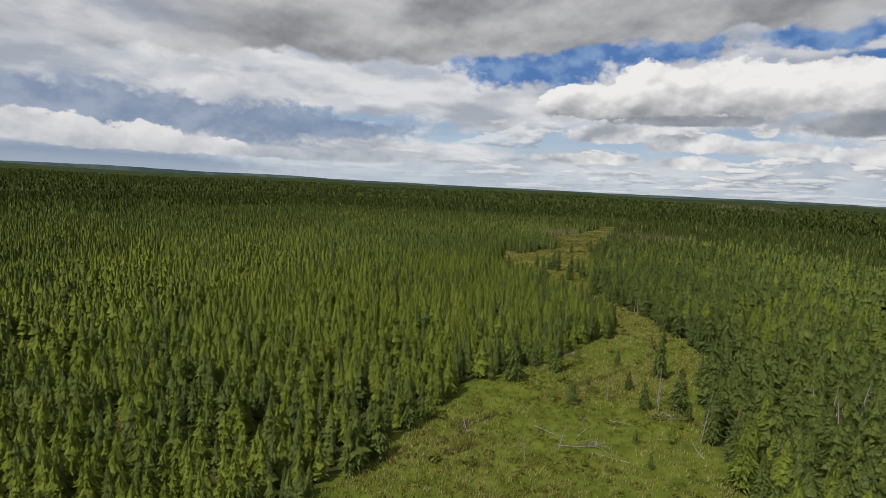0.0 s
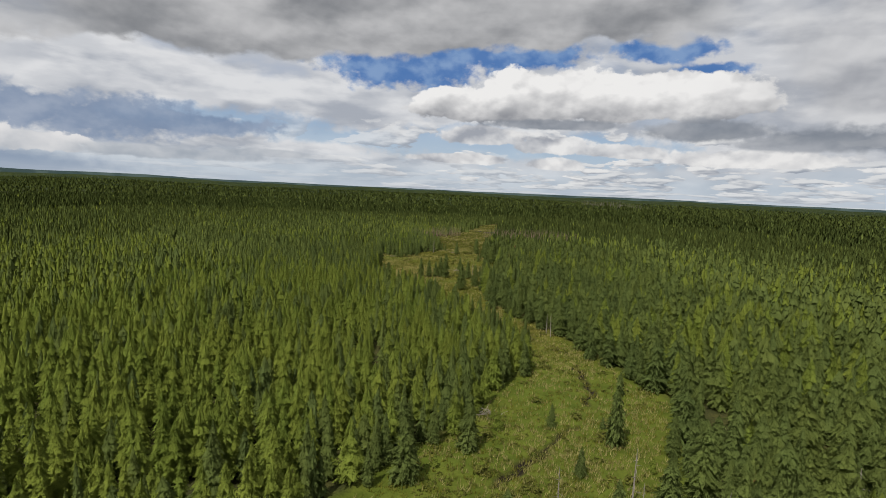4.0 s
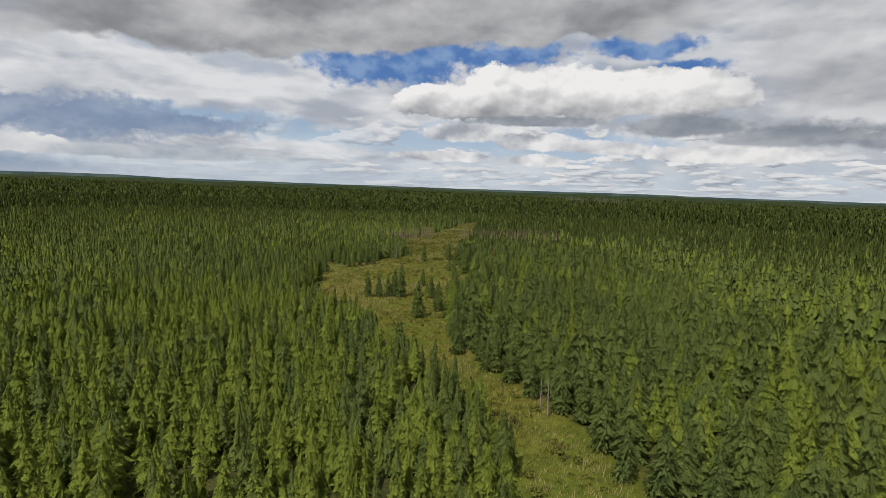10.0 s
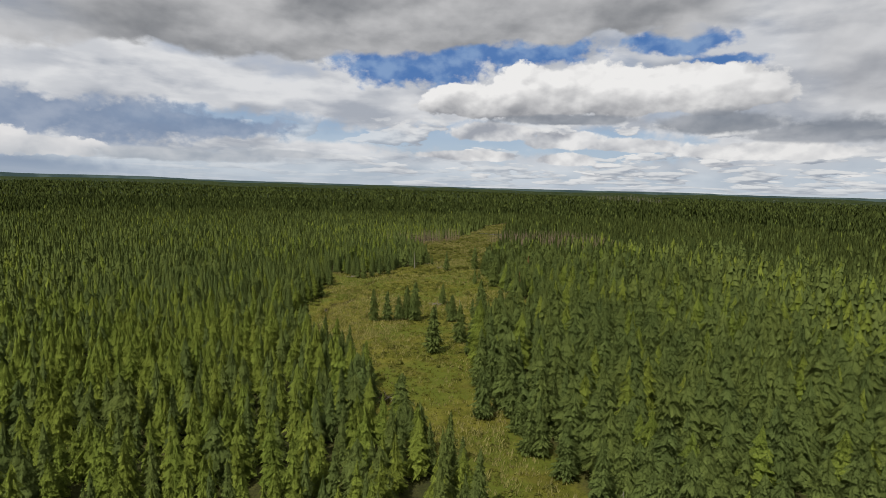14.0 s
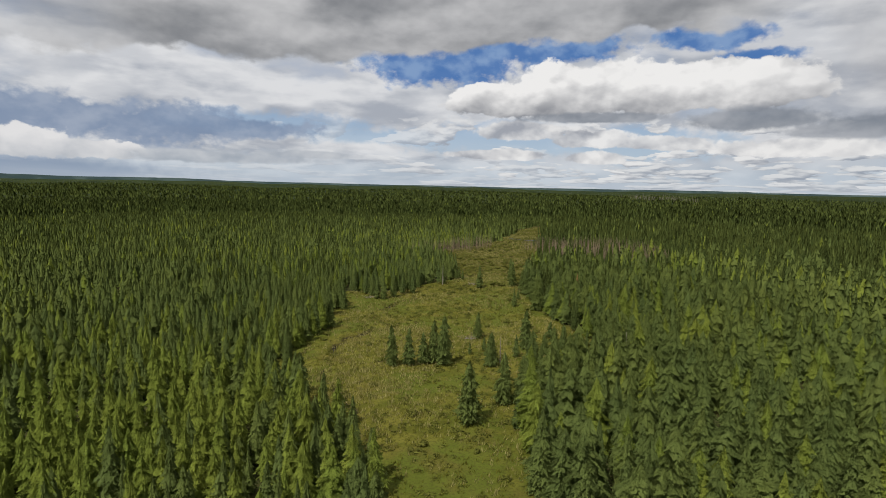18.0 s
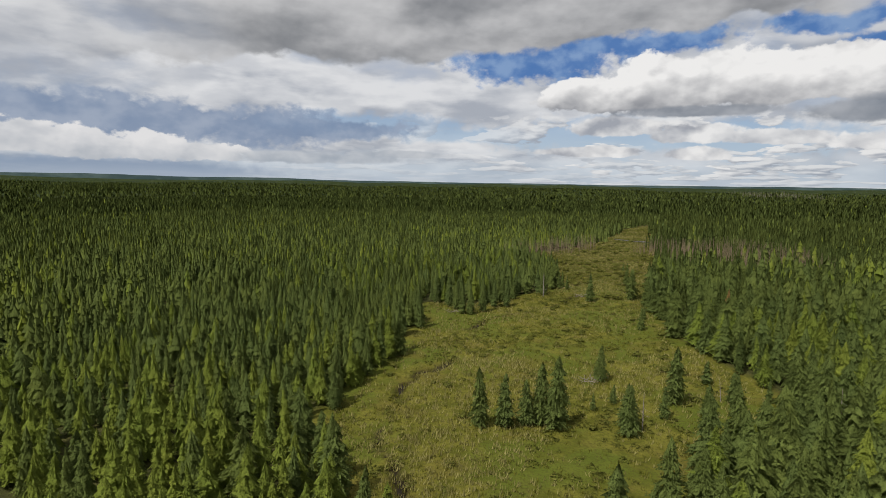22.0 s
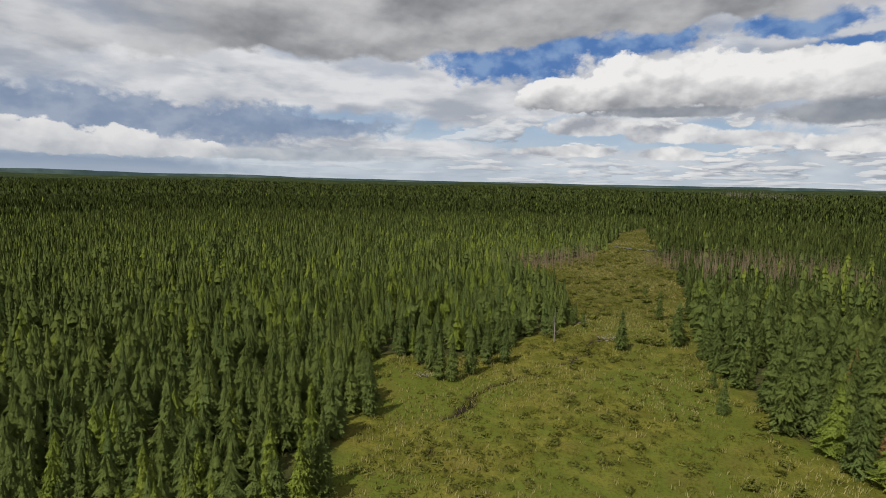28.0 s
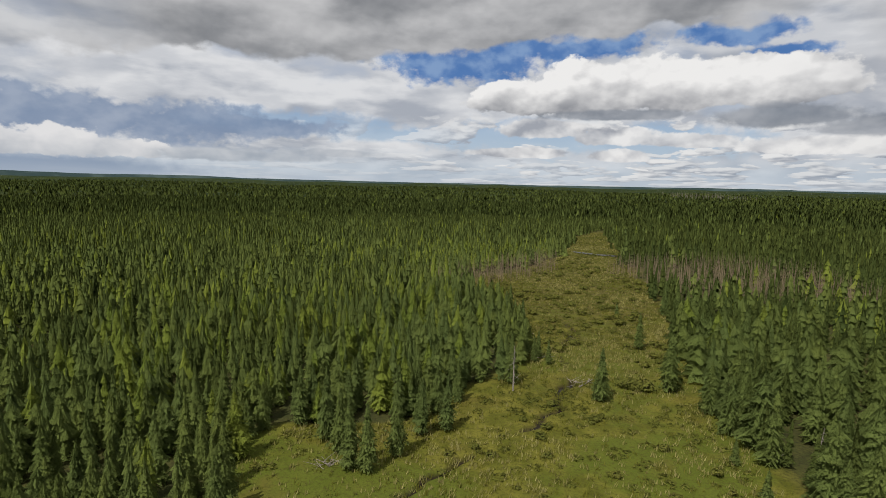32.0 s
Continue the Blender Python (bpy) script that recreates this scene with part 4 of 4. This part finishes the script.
def sedge_field(name, count, material, tall, blades, seed, label, patch, broad=1.0):
    """Upright blades in tufts over the fen."""
    rng = np.random.default_rng(seed)
    x, y = rng.uniform(-48, 90, count * 14), 60 + 740 * rng.random(count * 14) ** 1.5
    d = inside_fen(x, y)
    keep = (d > -0.5) & (rng.random(len(x)) < patch(x, y))
    x, y = x[keep][:count], y[keep][:count]
    n = len(x) * blades
    bx, by = np.repeat(x, blades) + rng.normal(0, 0.22, n), np.repeat(y, blades) + rng.normal(0, 0.22, n)
    z = land(bx, by) - dip(bx, by) * 0.8 - 0.03
    h = tall * rng.uniform(0.5, 1.2, n)
    a = rng.uniform(0, 6.2832, n)
    w = rng.uniform(0.035, 0.08, n) * broad
    lean = rng.normal(0.12, 0.22, n) * h
    v = np.stack([np.c_[bx - w * np.cos(a), by - w * np.sin(a), z], np.c_[bx + w * np.cos(a), by + w * np.sin(a), z], np.c_[bx + lean, by + rng.normal(0, 0.2, n) * h, z + h]], 1).reshape(-1, 3)
    t = np.arange(n * 3).reshape(-1, 3)
    tagged(new(name, from_arrays(name, v, t, material)), label, "grass", kind="stuff")


sedge_field("green_sedge", 14000, SEDGE, 0.6, 6, 301, "green sedge covering the wet fen", lambda x, y: 0.45 + 0.4 * ripple(x, y, 9.0, 2.0))
sedge_field("dry_sedge", 16000, STRAW, 0.75, 5, 302, "pale dry sedge standing in the fen", lambda x, y: np.clip(0.25 + 0.5 * ripple(x, y, 11.0, 5.0), 0.03, 1) + 0.6 * (np.hypot((x + 14) / 14, (y - 325) / 30) < 1), 1.25)
sedge_field("creekside_sedge", 2500, SEDGE, 0.8, 7, 303, "tall sedge along the creek banks", lambda x, y: np.clip(dip(x, y) * 4, 0, 1) * 0.9 + 0.004)

# ---- forest ----


def build_forest():
    rng = np.random.default_rng(11)
    zones = ((0, 98, 2.85, 3.5), (98, 165, 2.8, 3.6), (165, 300, 2.75, 3.7), (300, 600, 3.3, 3.9), (600, WOOD_FAR + 60, 4.7, 4.7))
    edge_count = {"spruce": 0, "larch": 0, "bushy": 0}
    for i, (near, far, *steps) in enumerate(zones):
        w = min(far / 1.5, 1000) if i < 3 else far
        xs, ys = [], []
        for west, step in ((True, steps[0]), (False, steps[1])):
            # west of the creek slender trees stand close, east of it broad ones wider apart
            x, y = scatter(rng, -w - 5, w + 5, -120, 330 + far, step)
            side = (x < np.interp(y, FEN[:, 0], (FEN[:, 1] + FEN[:, 2]) / 2)) == west
            xs.append(x[side])
            ys.append(y[side])
        x, y = np.concatenate(xs), np.concatenate(ys)
        d = nearness(x, y)
        keep = (d >= near) & (d < far) & seen(x, y)
        x, y = x[keep], y[keep]
        fen = inside_fen(x, y)
        keep = fen < -0.3
        # thin spots in the bog wood
        keep &= rng.random(len(x)) < 0.88 + 0.30 * ripple(x, y, 14.0, 7.0) + (0.15 if i > 2 else 0)
        keep &= ~dead_patch(x, y) | (rng.random(len(x)) < 0.22)
        if i == 0:
            keep &= clear_of(x, y)
        x, y, fen = x[keep], y[keep], fen[keep]
        middle = np.interp(y, FEN[:, 0], (FEN[:, 1] + FEN[:, 2]) / 2)
        west = x < middle
        # larch near the creek, black spruce out on the bog; far off its dark tint stands for cloud shade
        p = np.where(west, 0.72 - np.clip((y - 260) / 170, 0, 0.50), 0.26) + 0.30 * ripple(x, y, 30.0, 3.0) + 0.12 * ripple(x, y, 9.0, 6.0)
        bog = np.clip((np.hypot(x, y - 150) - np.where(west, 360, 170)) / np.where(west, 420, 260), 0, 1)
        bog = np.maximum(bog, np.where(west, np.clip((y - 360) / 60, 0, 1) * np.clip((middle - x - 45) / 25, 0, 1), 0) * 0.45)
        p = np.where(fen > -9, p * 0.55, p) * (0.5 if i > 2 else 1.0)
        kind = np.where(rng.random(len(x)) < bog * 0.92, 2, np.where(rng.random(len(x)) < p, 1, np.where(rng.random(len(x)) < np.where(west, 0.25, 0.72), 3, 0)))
        tall = np.where(west, 8.4, 10.4) * rng.uniform(0.72, 1.22, len(x)) * (1 + 0.12 * ripple(x, y, 25.0, 9.0))
        # bushy crowns need more room
        room = rng.random(len(x)) < np.where((kind == 1) | (kind == 3), 0.94, 1.0)
        x, y, fen, kind, tall, flank = x[room], y[room], fen[room], kind[room], tall[room], west[room]
        if i == 0:
            # the trees along the open ground stand as single things
            border = (fen > -3.4) & (y > 78) & (y < 470) & (kind != 2)
            for k in np.flatnonzero(border):
                name = ("spruce", "larch", "", "bushy")[kind[k]]
                if edge_count[name] < 235:
                    edge_count[name] += 1
                    grow_tree(name, float(x[k]), float(y[k]), float(tall[k]), float(rng.uniform(0.95, 1.25)), True)
                    border[k] = True
                else:
                    border[k] = False
            x, y, kind, tall, flank = x[~border], y[~border], kind[~border], tall[~border], flank[~border]
        spots = np.c_[x, y, land(x, y) - 0.1]
        for code, name, label, mat in ((0, "spruce_stand", "dense stand of dark green spruce", SPRUCE if i < 2 else SPRUCE_FAR), (1, "larch_stand", "dense stand of light green larch", LARCH if i < 2 else LARCH_FAR),
                                       (3, "bushy_spruce_stand", "dense stand of bushy dark green spruce", SPRUCE if i < 2 else SPRUCE_FAR), (2, "black_spruce_stand", "dense bog forest of slender black spruce, tinted dark for cloud shade", BOREAL if i < 2 else BOREAL_FAR)):
            m = kind == code
            if not m.any():
                continue
            r2 = np.random.default_rng(100 + i * 10 + code)
            tiers, spikes, loose, size = ((11, 8, 76, 0.024), (8, 6, 22, 0.036), (6, 4, 7, 0.050), (0, 0, 0, 0), (0, 0, 0, 0))[i]
            if i < 3:
                shapes = [crown_shape(r2, code, tiers, spikes, loose, size) for _ in range(7)]
            if i > 2:
                shapes = [spindle_shape(r2, {0: 0.145, 1: 0.155, 2: 0.11, 3: 0.165}[code], 3 if i == 3 else 1) for _ in range(8)]
            if i < 2:
                shapes = [(np.r_[v, sv], np.r_[t, st + len(v)]) for v, t in shapes for sv, st in (stem_shape(3, 0.010, 0.8),)]
            wide = r2.uniform(0.8, 1.2, m.sum()) * (1.5 if i == 4 else 1.0) * np.where(flank[m], 1.16, 1.22)
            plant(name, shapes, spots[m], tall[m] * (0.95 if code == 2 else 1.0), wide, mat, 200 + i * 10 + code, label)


def dead_patch(x, y):
    """Drowned woods, grey and bare."""
    a = np.hypot((x - 86) / 40, (y - 552) / 54) + 0.25 * ripple(x, y, 12.0, 2.0) < 1
    b = np.hypot((x + 8 - 0.6 * (y - 556)) / 13, (y - 556) / 40) + 0.25 * ripple(x, y, 8.0, 3.0) < 1
    return a | b


def build_dead_woods():
    rng = np.random.default_rng(55)
    x, y = scatter(rng, -50, 142, 490, 616, 1.5)
    keep = dead_patch(x, y) & (rng.random(len(x)) < 0.50)
    x, y = x[keep], y[keep]
    shapes = [limbs_shape(rng, 3, 0.009, 1.0, 10, 0.17, 0.12) for _ in range(5)]
    plant("dead_stand", shapes, np.c_[x, y, land(x, y)], rng.uniform(4.5, 9.5, len(x)), np.full(len(x), 1.0), GREYBARK, 56, "grey stand of drowned dead trees")
    # bare trunks on a far slope
    x, y = rng.uniform(560, 780, 170), rng.uniform(2080, 2400, 170)
    plant("dead_stand", [stem_shape(3, 0.016, 1.0)], np.c_[x, y, land(x, y) + 4], rng.uniform(14, 22, len(x)), np.full(len(x), 1.0), DEADWOOD, 57, "pale bare trunks on a far slope")


def build_far_woods():
    rng = np.random.default_rng(77)
    x, y = scatter(rng, -2600, 2600, 700, 3000, 15.0)
    r = np.hypot(x, y - 150)
    keep = (nearness(x, y) > WOOD_FAR + 40) & (r < 2700) & (np.abs(x) < 1.25 * y)
    x, y = x[keep], y[keep]
    shapes = [spindle_shape(rng, 0.3, 1) for _ in range(6)]
    plant("far_forest", shapes, np.c_[x, y, land(x, y) + 3], rng.uniform(7, 12, len(x)), rng.uniform(0.9, 1.6, len(x)), BOREAL_FAR, 78, "far boreal forest reaching to the horizon, cloud shade in its colour")


build_forest()
build_dead_woods()
build_far_woods()
